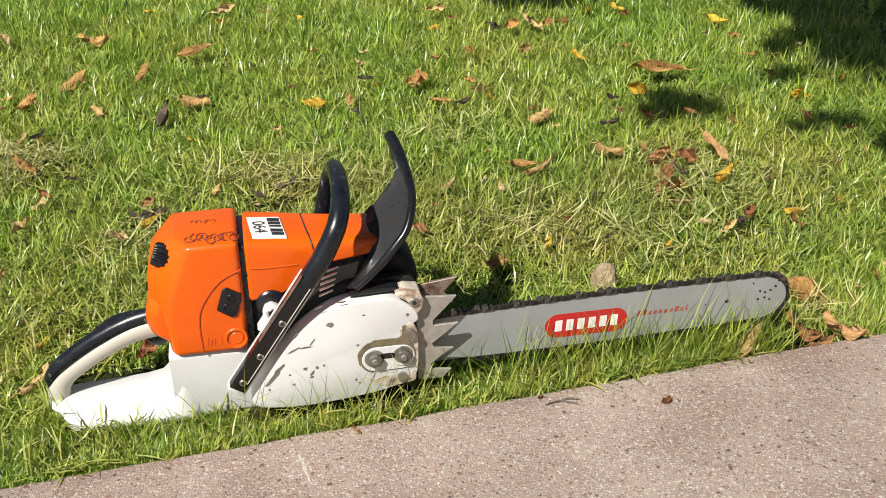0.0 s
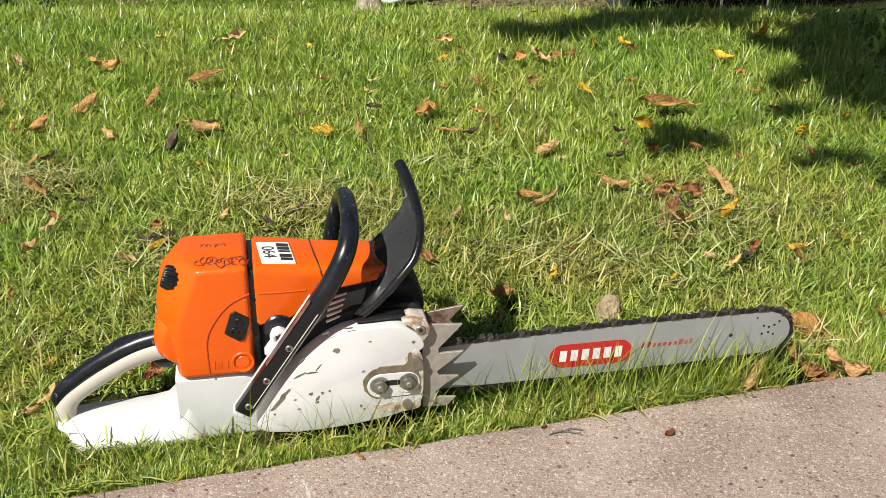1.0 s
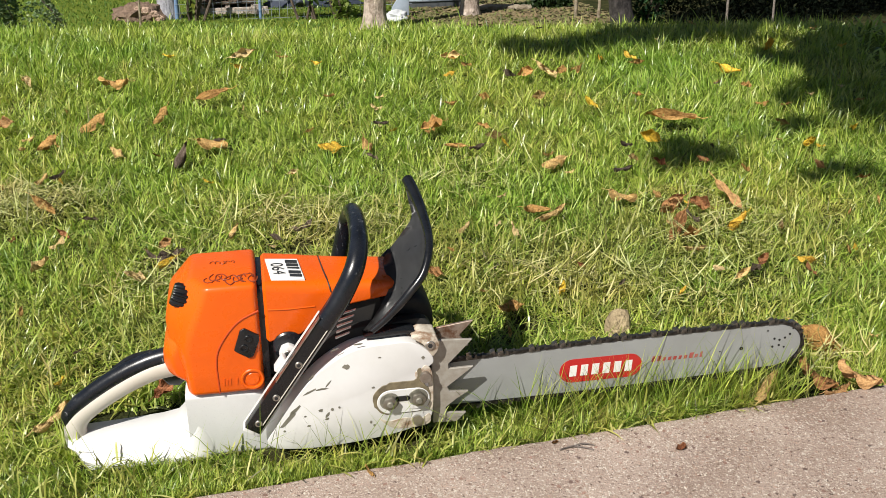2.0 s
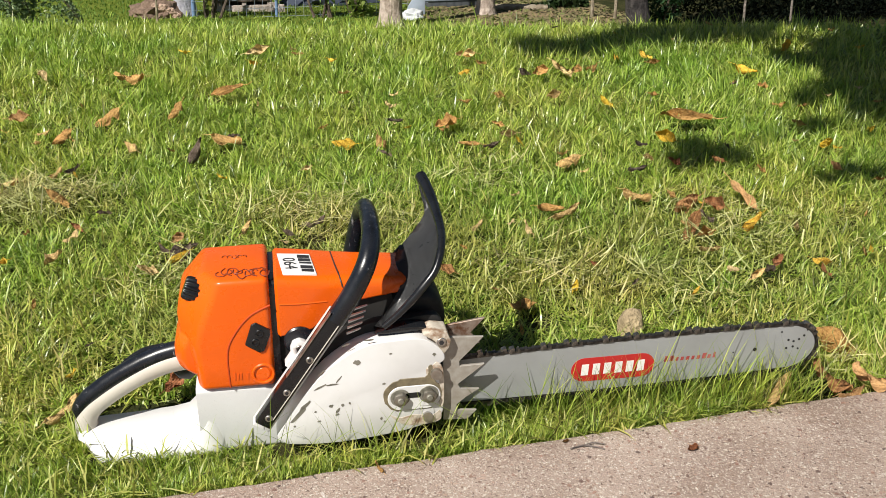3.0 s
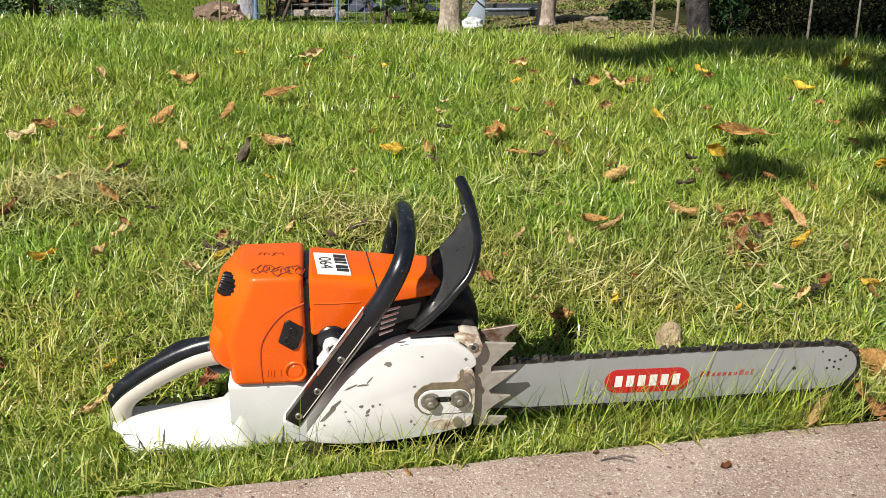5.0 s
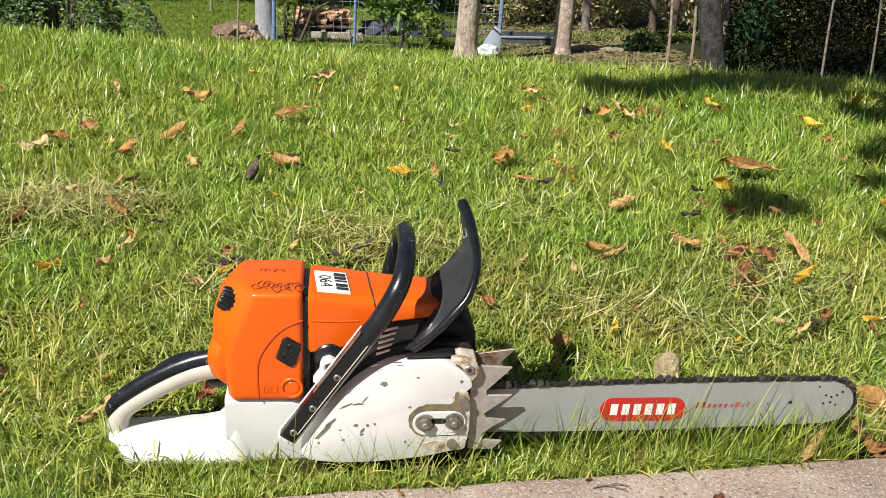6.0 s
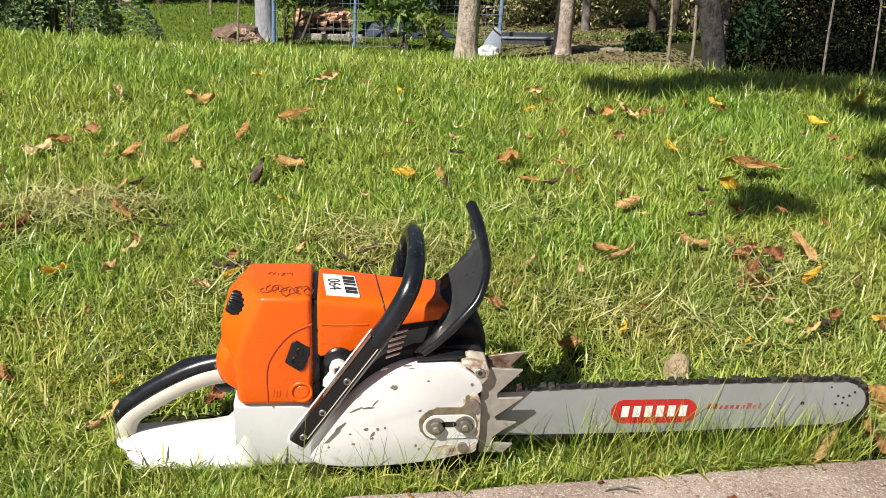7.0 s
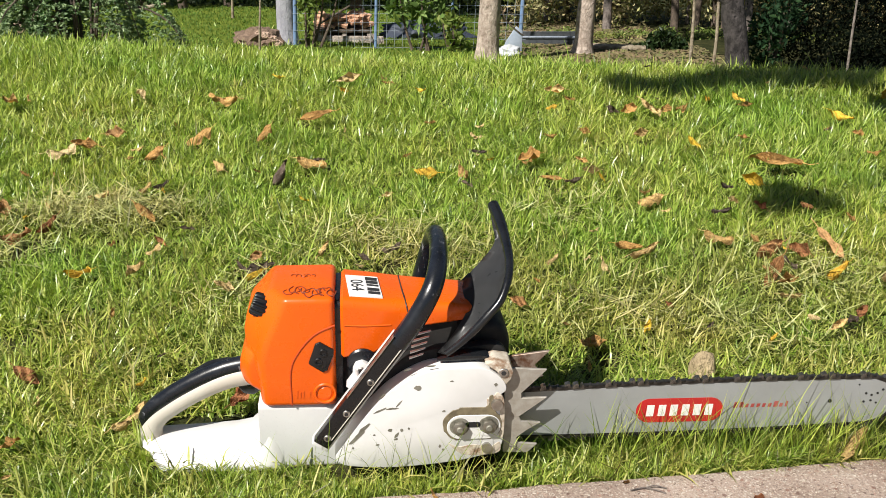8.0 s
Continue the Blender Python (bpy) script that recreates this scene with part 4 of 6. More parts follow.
    part("recess_face", slab(pill(0.1490, 0.0625, 0.0160, 0.0170, 12), -0.0356, -0.031, "y", 0.0008, 1), WHITE, clutch)
    part("recess_slot", slab(pill(0.1475, 0.0665, 0.0060, 0.0036, 8), -0.0362, -0.033, "y", 0, 1), DARK, clutch)
    hex_nut((0.1315, 0.0640), -0.0350, clutch)
    hex_nut((0.1670, 0.0658), -0.0350, clutch)
    part("worn_corner", slab([(0.160, 0.1490), (0.172, 0.1530), (0.190, 0.1500), (0.1945, 0.138), (0.192, 0.128), (0.186, 0.1205), (0.181, 0.128), (0.174, 0.139)], -0.0352, -0.006, "y", 0.0015), GRIME, clutch, "bare metal corner of the cover")
    screw((0.1825, 0.1375), -0.0352, clutch, 0.0062)
    part("adjuster", rod((0.176, -0.040, 0.0945), (0.176, -0.028, 0.0945), 0.0070, 16, 0.0075), STEEL, clutch, "round steel chain adjuster")
    part("worn_edge", slab(smooth_outline([(0.164, 0.101), (0.171, 0.104), (0.176, 0.110), (0.183, 0.104), (0.186, 0.090), (0.186, 0.05), (0.180, 0.05), (0.180, 0.086), (0.172, 0.088), (0.166, 0.088)], 40), -0.0346, -0.030, "y", 0.0006, 1), GRIME, clutch)
    part("worn_edge", slab(smooth_outline([(0.118, 0.040), (0.130, 0.0345), (0.150, 0.037), (0.170, 0.034), (0.181, 0.040), (0.181, 0.026), (0.160, 0.022), (0.135, 0.024)], 40), -0.0345, -0.030, "y", 0.0006, 1), GRIME, clutch)
    part("stud_end", rod((0.165, -0.0375, 0.0335), (0.165, -0.030, 0.0335), 0.0065, 14), STEEL, clutch)
    crand = random.Random(9)
    chips = [(0.0805, 0.1185, 0.0050, 0.0036, 0.0), (0.036, 0.0885, 0.009, 0.0014, 0.45), (0.050, 0.0905, 0.008, 0.0012, 0.1), (0.058, 0.097, 0.006, 0.0010, 0.9), (0.008, 0.052, 0.017, 0.0028, 0.82),
             (0.016, 0.064, 0.010, 0.0022, 0.75), (0.047, 0.0605, 0.0030, 0.0022, 0.3), (0.055, 0.053, 0.0045, 0.0016, 1.0), (0.061, 0.0605, 0.002, 0.0022, 0), (0.070, 0.062, 0.0016, 0.0018, 0), (0.032, 0.040, 0.0022, 0.0014, 0.2),
             (0.112, 0.0855, 0.0024, 0.0014, 0.2), (0.121, 0.1265, 0.0022, 0.0010, 0.1), (0.038, 0.108, 0.005, 0.001, 0.8), (0.054, 0.0475, 0.0028, 0.0014, 0.4), (0.108, 0.036, 0.0016, 0.0022, 0), (0.112, 0.031, 0.0018, 0.0016, 0),
             (0.174, 0.1205, 0.0022, 0.0024, 0), (0.068, 0.143, 0.0060, 0.0009, 0.35), (0.096, 0.1475, 0.007, 0.0009, 0.05), (0.028, 0.054, 0.0016, 0.0012, 0), (0.002, 0.036, 0.0016, 0.0014, 0)]
    for cx, cz, a, b, rot in chips:
        pts = []
        for k in range(12):
            t = 2 * math.pi * k / 12
            u, v = a * math.cos(t) * crand.uniform(0.7, 1.15), b * math.sin(t) * crand.uniform(0.7, 1.2)
            pts.append((cx + u * math.cos(rot) - v * math.sin(rot), cz + u * math.sin(rot) + v * math.cos(rot)))
        part("paint_chip", slab(pts, -0.03435, -0.0335, "y", 0), WORN, clutch)

    # Front handle: white bracket with a black channel, then the padded bow over the engine.
    def strip(w0, w1, a, b, s0=0.0, s1=1.0):
        """A strip up the bracket, from w0 to w1 across it."""
        p0, p1 = Vector((-0.0400, 0.0395)), Vector((0.0610, 0.1860))
        d = (p1 - p0).normalized()
        q = Vector((d.y, -d.x))
        lo, hi = p0 + (p1 - p0) * s0, p0 + (p1 - p0) * s1
        return slab([tuple(lo + q * w0), tuple(lo + q * w1), tuple(hi + q * w1), tuple(hi + q * w0)], a, b, "y", 0.0012, 2)

    part("frame_strut", strip(-0.0150, -0.009, -0.026, -0.010, 0.47, 0.58), WHITE, saw, "white frame strut behind the handle")
    bracket = part("handle_bracket", strip(-0.0106, 0.0118, -0.040, -0.022, 0.012), WHITE, saw, "white handle bracket with a black channel")
    part("channel", strip(-0.0110, 0.0090, -0.0425, -0.030, 0.045, 0.99), BLACK, bracket)
    part("channel_edge", strip(-0.0116, -0.0104, -0.0440, -0.036, 0.45), STEEL, bracket)
    part("channel_edge", strip(0.0052, 0.0062, -0.0440, -0.036, 0.12), CREAM, bracket)
    for s in (0.115, 0.34, 0.62):
        screw((-0.0400 + 0.1040 * s, 0.0395 + 0.1495 * s), -0.0425, bracket, 0.0046)
    bow = [(0.0570, -0.034, 0.179), (0.0780, -0.033, 0.210), (0.0965, -0.024, 0.243), (0.1050, 0.005, 0.262), (0.1085, 0.055, 0.266), (0.1085, 0.105, 0.260), (0.1060, 0.138, 0.240),
           (0.0970, 0.150, 0.200), (0.080, 0.152, 0.120), (0.060, 0.148, 0.030)]
    part("front_handle", tube(bow, [0.0122, 0.0122, 0.0118, 0.0114, 0.0112, 0.0112, 0.0112, 0.0112, 0.011, 0.011], 56, 20), RUBBER, saw, "glossy black front handlebar")

    # Hand guard: a bent plate with a rolled rim.
    rim = spline([(0.186, 0.150, 0.281), (0.191, 0.120, 0.272), (0.194, 0.080, 0.262), (0.194, 0.040, 0.253), (0.190, 0.010, 0.243), (0.180, -0.010, 0.223), (0.163, -0.018, 0.204), (0.138, -0.020, 0.176), (0.115, -0.020, 0.156)], 34)
    inner = spline([(0.182, 0.150, 0.277), (0.183, 0.128, 0.262), (0.183, 0.100, 0.249), (0.164, 0.084, 0.230), (0.140, 0.060, 0.211), (0.142, 0.020, 0.196), (0.131, 0.000, 0.184), (0.117, -0.015, 0.171), (0.104, -0.020, 0.158)], 34)
    rows = []
    for a, b in zip(rim, inner):
        rows.append([tuple(a + (b - a) * s + np.array((0.010, 0, -0.004)) * math.sin(math.pi * s)) for s in np.linspace(0, 1, 7)])
    guard_bm = loft(rows, closed=False)
    bmesh.ops.solidify(guard_bm, geom=guard_bm.faces[:], thickness=0.003)
    guard = part("hand_guard", guard_bm, GUARD, saw, "black curved plastic hand guard", angle=60)
    part("guard_rim", tube([tuple(p) for p in rim[::3]], [0.0075, 0.0075, 0.007, 0.006, 0.0055, 0.005, 0.005, 0.005, 0.005, 0.005, 0.0045, 0.004], 40, 12), BLACK, guard)
    part("guard_arm", slab([(0.104, 0.154), (0.112, 0.163), (0.140, 0.193), (0.152, 0.206), (0.160, 0.202), (0.150, 0.186), (0.128, 0.158)], 0.098, 0.106, "y", 0.002), BLACK, guard)
    part("brake_cover", slab(smooth_outline([(0.104, 0.149), (0.13, 0.1535), (0.160, 0.1535), (0.164, 0.149), (0.12, 0.147)], 24), -0.022, 0.02, "y", 0.0015), BLACK, saw, "black brake cover edge")

    # Bumper spikes.
    spikes = [(0.186, 0.1375), (0.196, 0.1370), (0.237, 0.1340), (0.221, 0.1165), (0.207, 0.1020), (0.2075, 0.0950), (0.239, 0.0955), (0.221, 0.0810), (0.2055, 0.0690),
              (0.2085, 0.0625), (0.2330, 0.0600), (0.2165, 0.0495), (0.2035, 0.0390), (0.206, 0.0315), (0.230, 0.0290), (0.218, 0.0165), (0.187, 0.0185)]
    part("bumper_spike", slab(spikes, -0.0245, -0.0205, "y", 0.0007, 1), PLATE, saw, "steel bumper spikes with three teeth", angle=30)
    upper = [(0.190, 0.130), (0.196, 0.1335), (0.246, 0.1400), (0.228, 0.120), (0.240, 0.104), (0.215, 0.098), (0.190, 0.095)]
    part("inner_spike", slab(upper, 0.012, 0.016, "y", 0.0007, 1), RUSTY, saw, "brown stained inner bumper spikes", angle=30)

    # Guide bar.
    def bar_half(x):
        return 0.0310 + 0.0032 * math.sin(math.pi * min(max((x - 0.19) / 0.46, 0), 1)) + 0.0010 * min(max((x - 0.25) / 0.35, 0), 1)

    def bar_mid(x):
        return 0.0585 + 0.0095 * (x - 0.19) / 0.5

    xs = np.linspace(0.10, 0.652, 24)
    top_edge = [(x, bar_mid(x) + bar_half(x)) for x in xs]
    nose = [(0.652 + 0.0400 * math.sin(a), bar_mid(0.652) + bar_half(0.652) * math.cos(a)) for a in np.linspace(0.12, math.pi - 0.12, 17)]
    low_edge = [(x, bar_mid(x) - bar_half(x)) for x in xs[::-1]]
    outline = top_edge + nose + low_edge
    bar = part("guide_bar", slab(outline, -0.0022, 0.0022, "y", 0.0006, 1), BAR, saw, "satin grey steel guide bar with red print", angle=30)
    part("logo_panel", slab(pill(0.4130, 0.0595, 0.0388, 0.0172, 12), -0.0026, -0.0018, "y", 0), RED, bar, "red rounded logo panel")
    for k in range(6):
        x = 0.3690 + 0.0150 * k
        b = slab([(x + 0.0012, 0.0515), (x + 0.0106, 0.0515), (x + 0.0116, 0.0675), (x + 0.0022, 0.0675)], -0.0029, -0.0024, "y", 0)
        part("print_block", b, PRINT, bar)
    for k, w in enumerate((0.0075, 0.007, 0.006, 0.006, 0.006, 0.0055, 0.006, 0.008, 0.006, 0.0045)):
        x = 0.4820 + 0.0074 * k
        h = 0.0080 if k in (0, 7, 9, 1) else 0.0052
        part("print_bar", slab([(x, 0.0610), (x + w * 0.68, 0.0610), (x + w * 0.68 + 0.0012, 0.0610 + h), (x + 0.0012, 0.0610 + h)], -0.0025, -0.0018, "y", 0), DULL_RED, bar)
    for cx, cz, r in ((0.607, 0.0675, 0.0026), (0.653, 0.0775, 0.0016), (0.6605, 0.0750, 0.0016), (0.668, 0.0775, 0.0016), (0.6745, 0.0825, 0.0016), (0.6605, 0.0670, 0.0016), (0.6515, 0.0655, 0.0016), (0.642, 0.0905, 0.0012), (0.668, 0.0635, 0.0014), (0.6780, 0.0905, 0.0012), (0.5770, 0.0660, 0.0010)):
        part("rivet", disc((cx, cz), r, -0.0026, -0.001, 12, 0), DARK, bar)

    # Chain: alternating cutters and tie straps round the bar.
    chain = thing("chain", "", "")
    chain["label"] = "dark oily saw chain with cutters"
    chain.parent = saw
    path = [(x, z + 0.0027) for x, z in top_edge[4:]] + [(0.652 + 0.0430 * math.sin(a), bar_mid(0.652) + (bar_half(0.652) + 0.0030) * math.cos(a)) for a in np.linspace(0.1, math.pi - 0.1, 19)] + [(x, z - 0.0027) for x, z in low_edge[:-4]]
    path = np.array(path)
    run = np.concatenate([[0], np.cumsum(np.linalg.norm(np.diff(path, axis=0), axis=1))])
    strap = slab(smooth_outline([(-0.0070, -0.0012), (-0.0066, 0.0026), (-0.003, 0.0014), (0.003, 0.0014), (0.0066, 0.0026), (0.0070, -0.0012), (0.004, -0.0022), (-0.004, -0.0022)], 16), -0.0030, 0.0030, "y", 0)
    cutter = slab([(-0.0075, -0.0020), (0.0070, -0.0020), (0.0074, 0.0012), (0.0060, 0.0042), (0.0046, 0.0040), (0.0036, 0.0006), (0.0022, -0.0004), (0.0006, 0.0008), (-0.0004, 0.0058), (-0.0030, 0.0052), (-0.0062, 0.0040), (-0.0072, 0.0010)], -0.0034, 0.0036, "y", 0)
    band = bmesh.new()
    ring = []
    for i, (x, z) in enumerate(path):
        a, b = path[max(i - 1, 0)], path[min(i + 1, len(path) - 1)]
        d = Vector((b[0] - a[0], b[1] - a[1])).normalized()
        u = Vector((-d.y, d.x))
        ring.append([(x + u.x * w, y, z + u.y * w) for w, y in ((-0.003, -0.0026), (0.0006, -0.0022), (0.0006, 0.0022), (-0.003, 0.0026))])
    band.free()
    part("drive_band", loft(ring), CHAIN, chain, "dark run of drive links")
    meshes = []
    for bm, nm in ((strap, "tie_strap"), (cutter, "cutter")):
        me = bpy.data.meshes.new(nm)
        bmesh.ops.recalc_face_normals(bm, faces=bm.faces[:])
        bm.to_mesh(me)
        bm.free()
        me.materials.append(CUTTER if nm == "cutter" else CHAIN)
        meshes.append(me)
    pitch, s, k = 0.0102, 0.004, 0
    while s < run[-1] - 0.004:
        x, z = np.interp(s, run, path[:, 0]), np.interp(s, run, path[:, 1])
        x2, z2 = np.interp(s + 0.002, run, path[:, 0]), np.interp(s + 0.002, run, path[:, 1])
        kind = 1 if k % 4 == 0 or k % 4 == 3 and k % 8 == 7 else 0
        ob = new("cutter" if kind else "tie_strap", meshes[kind])
        ob.parent = chain
        ob.matrix_local = Matrix.Translation((x, 0.0006 if k % 2 else -0.0006, z)) @ Matrix.Rotation(-math.atan2(z2 - z, x2 - x), 4, "Y")
        s += pitch
        k += 1
    return saw


make_chainsaw()


# ---- trees, garden and woods behind the crest ----
def bark_material(name, light, dark):
    m, t, sh = node_mat(name, 0.9, 0, 0.2)
    col = mix(t, ramp(t, noise_out(t, 22, 6, 0.65, stretch=(1, 1, 0.7)), ((0.35, (0, 0, 0)), (0.65, (1, 1, 1)))), dark, light)
    t.links.new(col, sh.inputs["Base Color"])
    bump(t, sh, noise_out(t, 34, 6, 0.7, stretch=(1, 1, 0.6)), 1.0, 0.03)
    return m


def leaf_material(name, stops, trans=0.3, rough=0.5, gloss=0.25):
    return grass_material(name, stops, trans, rough, gloss)


BARK = bark_material("grey brown bark", (0.60, 0.50, 0.43), (0.27, 0.21, 0.17))
# Darker copy of the grey bark, with shade painted into its tone.
BARK_MID = bark_material("grey bark darkened for shade", (0.34, 0.29, 0.26), (0.13, 0.11, 0.10))
# The lavender tint is the half shade on this trunk, given as bark colour.
BARK_COOL = bark_material("smooth grey bark with a lavender shade tint", (0.42, 0.42, 0.46), (0.30, 0.30, 0.34))
# Bark lowered to stand for the shade on the trunk by the hedge.
BARK_DEEP_SHADE = bark_material("grey bark with deep shade in it", (0.105, 0.092, 0.09), (0.028, 0.025, 0.025))
BARK_DARK = bark_material("dark brown bark", (0.17, 0.13, 0.10), (0.06, 0.05, 0.04))
TWIG = bark_material("pale dead wood", (0.42, 0.36, 0.27), (0.24, 0.19, 0.13))
GREEN_LEAF = leaf_material("green leaf", ((0.0, (0.06, 0.10, 0.025)), (0.6, (0.12, 0.18, 0.045)), (1.0, (0.19, 0.23, 0.06))))
CONIFER_LEAF = leaf_material("grey green conifer leaf", ((0.0, (0.08, 0.12, 0.065)), (0.6, (0.22, 0.29, 0.16)), (1.0, (0.46, 0.52, 0.34))), 0.2, 0.6)
FAR_LEAF = leaf_material("far leaf", ((0.0, (0.022, 0.036, 0.016)), (0.6, (0.05, 0.07, 0.03)), (1.0, (0.15, 0.16, 0.085))), 0.2, 0.7)
FENCE_LEAF = leaf_material("fresh green leaf", ((0.0, (0.08, 0.13, 0.04)), (0.6, (0.19, 0.27, 0.09)), (1.0, (0.32, 0.38, 0.16))))
PALE_LEAF = leaf_material("yellowish green leaf", ((0.0, (0.12, 0.17, 0.04)), (0.6, (0.26, 0.30, 0.09)), (1.0, (0.42, 0.40, 0.16))))
# Darkened copy of the green leaf; colour carries the shade by the trunk.
SHADE_LEAF = leaf_material("green leaf with shade in its colour", ((0.0, (0.012, 0.026, 0.014)), (0.7, (0.022, 0.050, 0.026)), (1.0, (0.055, 0.10, 0.045))), 0.12, 0.7, 0.1)
DARK_LEAF = leaf_material("dark green leaf", ((0.0, (0.014, 0.026, 0.010)), (0.6, (0.026, 0.045, 0.015)), (1.0, (0.045, 0.065, 0.02))), 0.12)
# Near-black on purpose: the hedge's deep shade is put into the leaf colour.
SHADED_HEDGE_LEAF = leaf_material("hedge leaf with deep shade in it", ((0.0, (0.004, 0.006, 0.005)), (0.85, (0.009, 0.012, 0.008)), (1.0, (0.030, 0.028, 0.018))), 0.05, 0.9, 0.03)
BROWN_LEAF = leaf_material("dry brown leaf mass", ((0.0, (0.22, 0.16, 0.10)), (0.5, (0.52, 0.40, 0.25)), (0.8, (0.66, 0.53, 0.33)), (1.0, (0.38, 0.40, 0.15))), 0.2, 0.7)


def leaf_cloud(blobs, n, size, flat=0.0, shell=0.35):
    """Many small pointed leaves in and round a set of blobs (x, y, z, rx, ry, rz)."""
    blobs = np.array(blobs, float)
    weight = (blobs[:, 3] * blobs[:, 4] * blobs[:, 5]) ** 0.67
    pick = rng.choice(len(blobs), n, p=weight / weight.sum())
    d = rng.normal(size=(n, 3))
    d /= np.linalg.norm(d, axis=1)[:, None]
    r = (shell + (1 - shell) * rng.random(n)) ** 0.7 * (1 + 0.12 * rng.normal(size=n))
    c = blobs[pick, :3] + d * r[:, None] * blobs[pick, 3:]
    a = rng.normal(size=(n, 3))
    a[:, 2] *= 1 - flat
    a /= np.linalg.norm(a, axis=1)[:, None]
    b = np.cross(a, rng.normal(size=(n, 3)))
    b /= np.linalg.norm(b, axis=1)[:, None]
    nrm = np.cross(a, b)
    s = size * rng.uniform(0.6, 1.3, n)[:, None]
    verts = np.stack([c - a * s, c + b * s * 0.42 + nrm * s * 0.15, c + a * s, c - b * s * 0.42 + nrm * s * 0.15], 1).reshape(-1, 3)
    i = np.arange(n)[:, None] * 4
    return verts, np.zeros((0, 4), int), np.concatenate([i + [[0, 1, 2]], i + [[0, 2, 3]]], 0)


def rough_trunk(points, radii, seed, sides=18, n=26, knots=0.06):
    """A trunk or limb along a curve, flared and uneven."""
    bm = tube(points, radii, n, sides)
    for v in bm.verts:
        k = noise.noise((v.co.x * 6 + seed, v.co.y * 6, v.co.z * 3)) + 0.5 * noise.noise((v.co.x * 17, v.co.y * 17 + seed, v.co.z * 9))
        axis = Vector(points[0]).lerp(Vector(points[-1]), min(max((v.co.z - points[0][2]) / max(points[-1][2] - points[0][2], 0.01), 0), 1))
        out = Vector((v.co.x - axis.x, v.co.y - axis.y, 0))
        v.co += out * knots * k * 2
    return bm


def make_tree(x, y, lean, r, label, seed, mat, crown_mat, crown_n=450, height=5.4):
    z = float(ground_z(x, y)) - 0.04
    tree = thing("tree", label, "tree", at=(x, y, z))
    lx, ly = lean
    pts = [(0, 0, 0), (lx * 0.05, ly * 0.05, 0.06), (lx * 0.16, ly * 0.16, 0.2), (lx * 0.45, ly * 0.45, 0.6), (lx, ly, 1.3), (lx * 1.5, ly * 1.5, height)]
    part("trunk", rough_trunk(pts, [r * 1.75, r * 1.32, r * 1.08, r, r * 0.9, r * 0.4], seed, 24, 40), mat, tree)
    trand = random.Random(seed)
    tips = []
    for k in range(5):
        a, h = k * 1.26 + trand.random(), 3.0 + 0.4 * k
        end = (lx * 1.2 + 0.9 * math.cos(a), ly * 1.2 + 0.9 * math.sin(a), h + 0.7)
        part("limb", tube([(lx * 1.1, ly * 1.1, h), (lx * 1.15 + 0.4 * math.cos(a), ly * 1.15 + 0.4 * math.sin(a), h + 0.4), end], [r * 0.45, r * 0.3, r * 0.12], 8, 7), mat, tree)
        tips.append((*end, 0.55, 0.55, 0.4))
    tips.append((lx * 1.5, ly * 1.5, height + 0.1, 0.7, 0.7, 0.5))
    link("crown", arrays_mesh("crown", *leaf_cloud(tips, crown_n, 0.07)), crown_mat, tree)
    return tree


make_tree(1.030, 7.60, (0.03, 0.02), 0.088, "pale grey-barked tree trunk flaring at its foot", 3, BARK, GREEN_LEAF)
make_tree(2.006, 8.40, (0.06, 0.05), 0.078, "slender tree with rough pale bark", 8, BARK, GREEN_LEAF)
make_tree(2.885, 6.60, (-0.28, 0.05), 0.084, "stout grey tree trunk with shade in its colour, beside a dark hedge", 14, BARK_DEEP_SHADE, DARK_LEAF)
make_tree(-0.727, 8.72, (0.0, 0.05), 0.088, "smooth grey tree trunk behind the fence, half shade tinted lavender into its bark", 19, BARK_COOL, GREEN_LEAF)


def make_pole(x, y, dx, r, h, label, mat, seed, bend=0.0):
    z = float(ground_z(x, y)) - 0.03
    p = random.Random(seed)
    pts = [(dx * s + bend * s * s + p.uniform(-0.012, 0.012), p.uniform(-0.01, 0.01), h * s) for s in np.linspace(0, 1, 7)]
    ob = thing("sapling", label, "sapling", "thin saplings at the wood's edge", at=(x, y, z))
    part("stem", tube(pts, [r * 1.3, r, r, r * 0.95, r * 0.85, r * 0.7, r * 0.4], 30, 9), mat, ob)
    for k in range(3):
        i = 3 + k
        a = p.uniform(0, 6.28)
        q = pts[i]
        part("twig", tube([q, (q[0] + 0.12 * math.cos(a), q[1] + 0.12 * math.sin(a), q[2] + 0.15), (q[0] + 0.3 * math.cos(a), q[1] + 0.3 * math.sin(a), q[2] + 0.4)], [r * 0.5, r * 0.35, r * 0.15], 8, 6), mat, ob)
    return ob


for x, y, dx, r, h, seed in ((2.925, 8.0, -0.22, 0.013, 3.0, 1), (3.79, 6.75, -0.10, 0.009, 3.2, 3), (4.19, 6.75, -0.16, 0.008, 3.0, 4)):
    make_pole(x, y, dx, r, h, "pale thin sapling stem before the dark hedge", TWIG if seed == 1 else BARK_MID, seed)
make_pole(-0.92, 8.0, 0.10, 0.009, 2.0, "thin bent sapling beside an earth heap", TWIG, 6, 0.35)
make_pole(-1.50, 11.0, 0.02, 0.013, 2.4, "thin straight stake on the far lawn", TWIG, 7)


def make_stake(x, y, dx, h):
    z = float(ground_z(x, y)) - 0.03
    ob = thing("stake", "short pale wooden stake leaning beside a trunk", "stake", at=(x, y, z))
    part("shaft", rough_trunk([(0, 0, 0), (dx * 0.5 + 0.008, 0, h * 0.5), (dx, 0, h)], [0.016, 0.014, 0.012], 4, 9, 14), TWIG, ob)


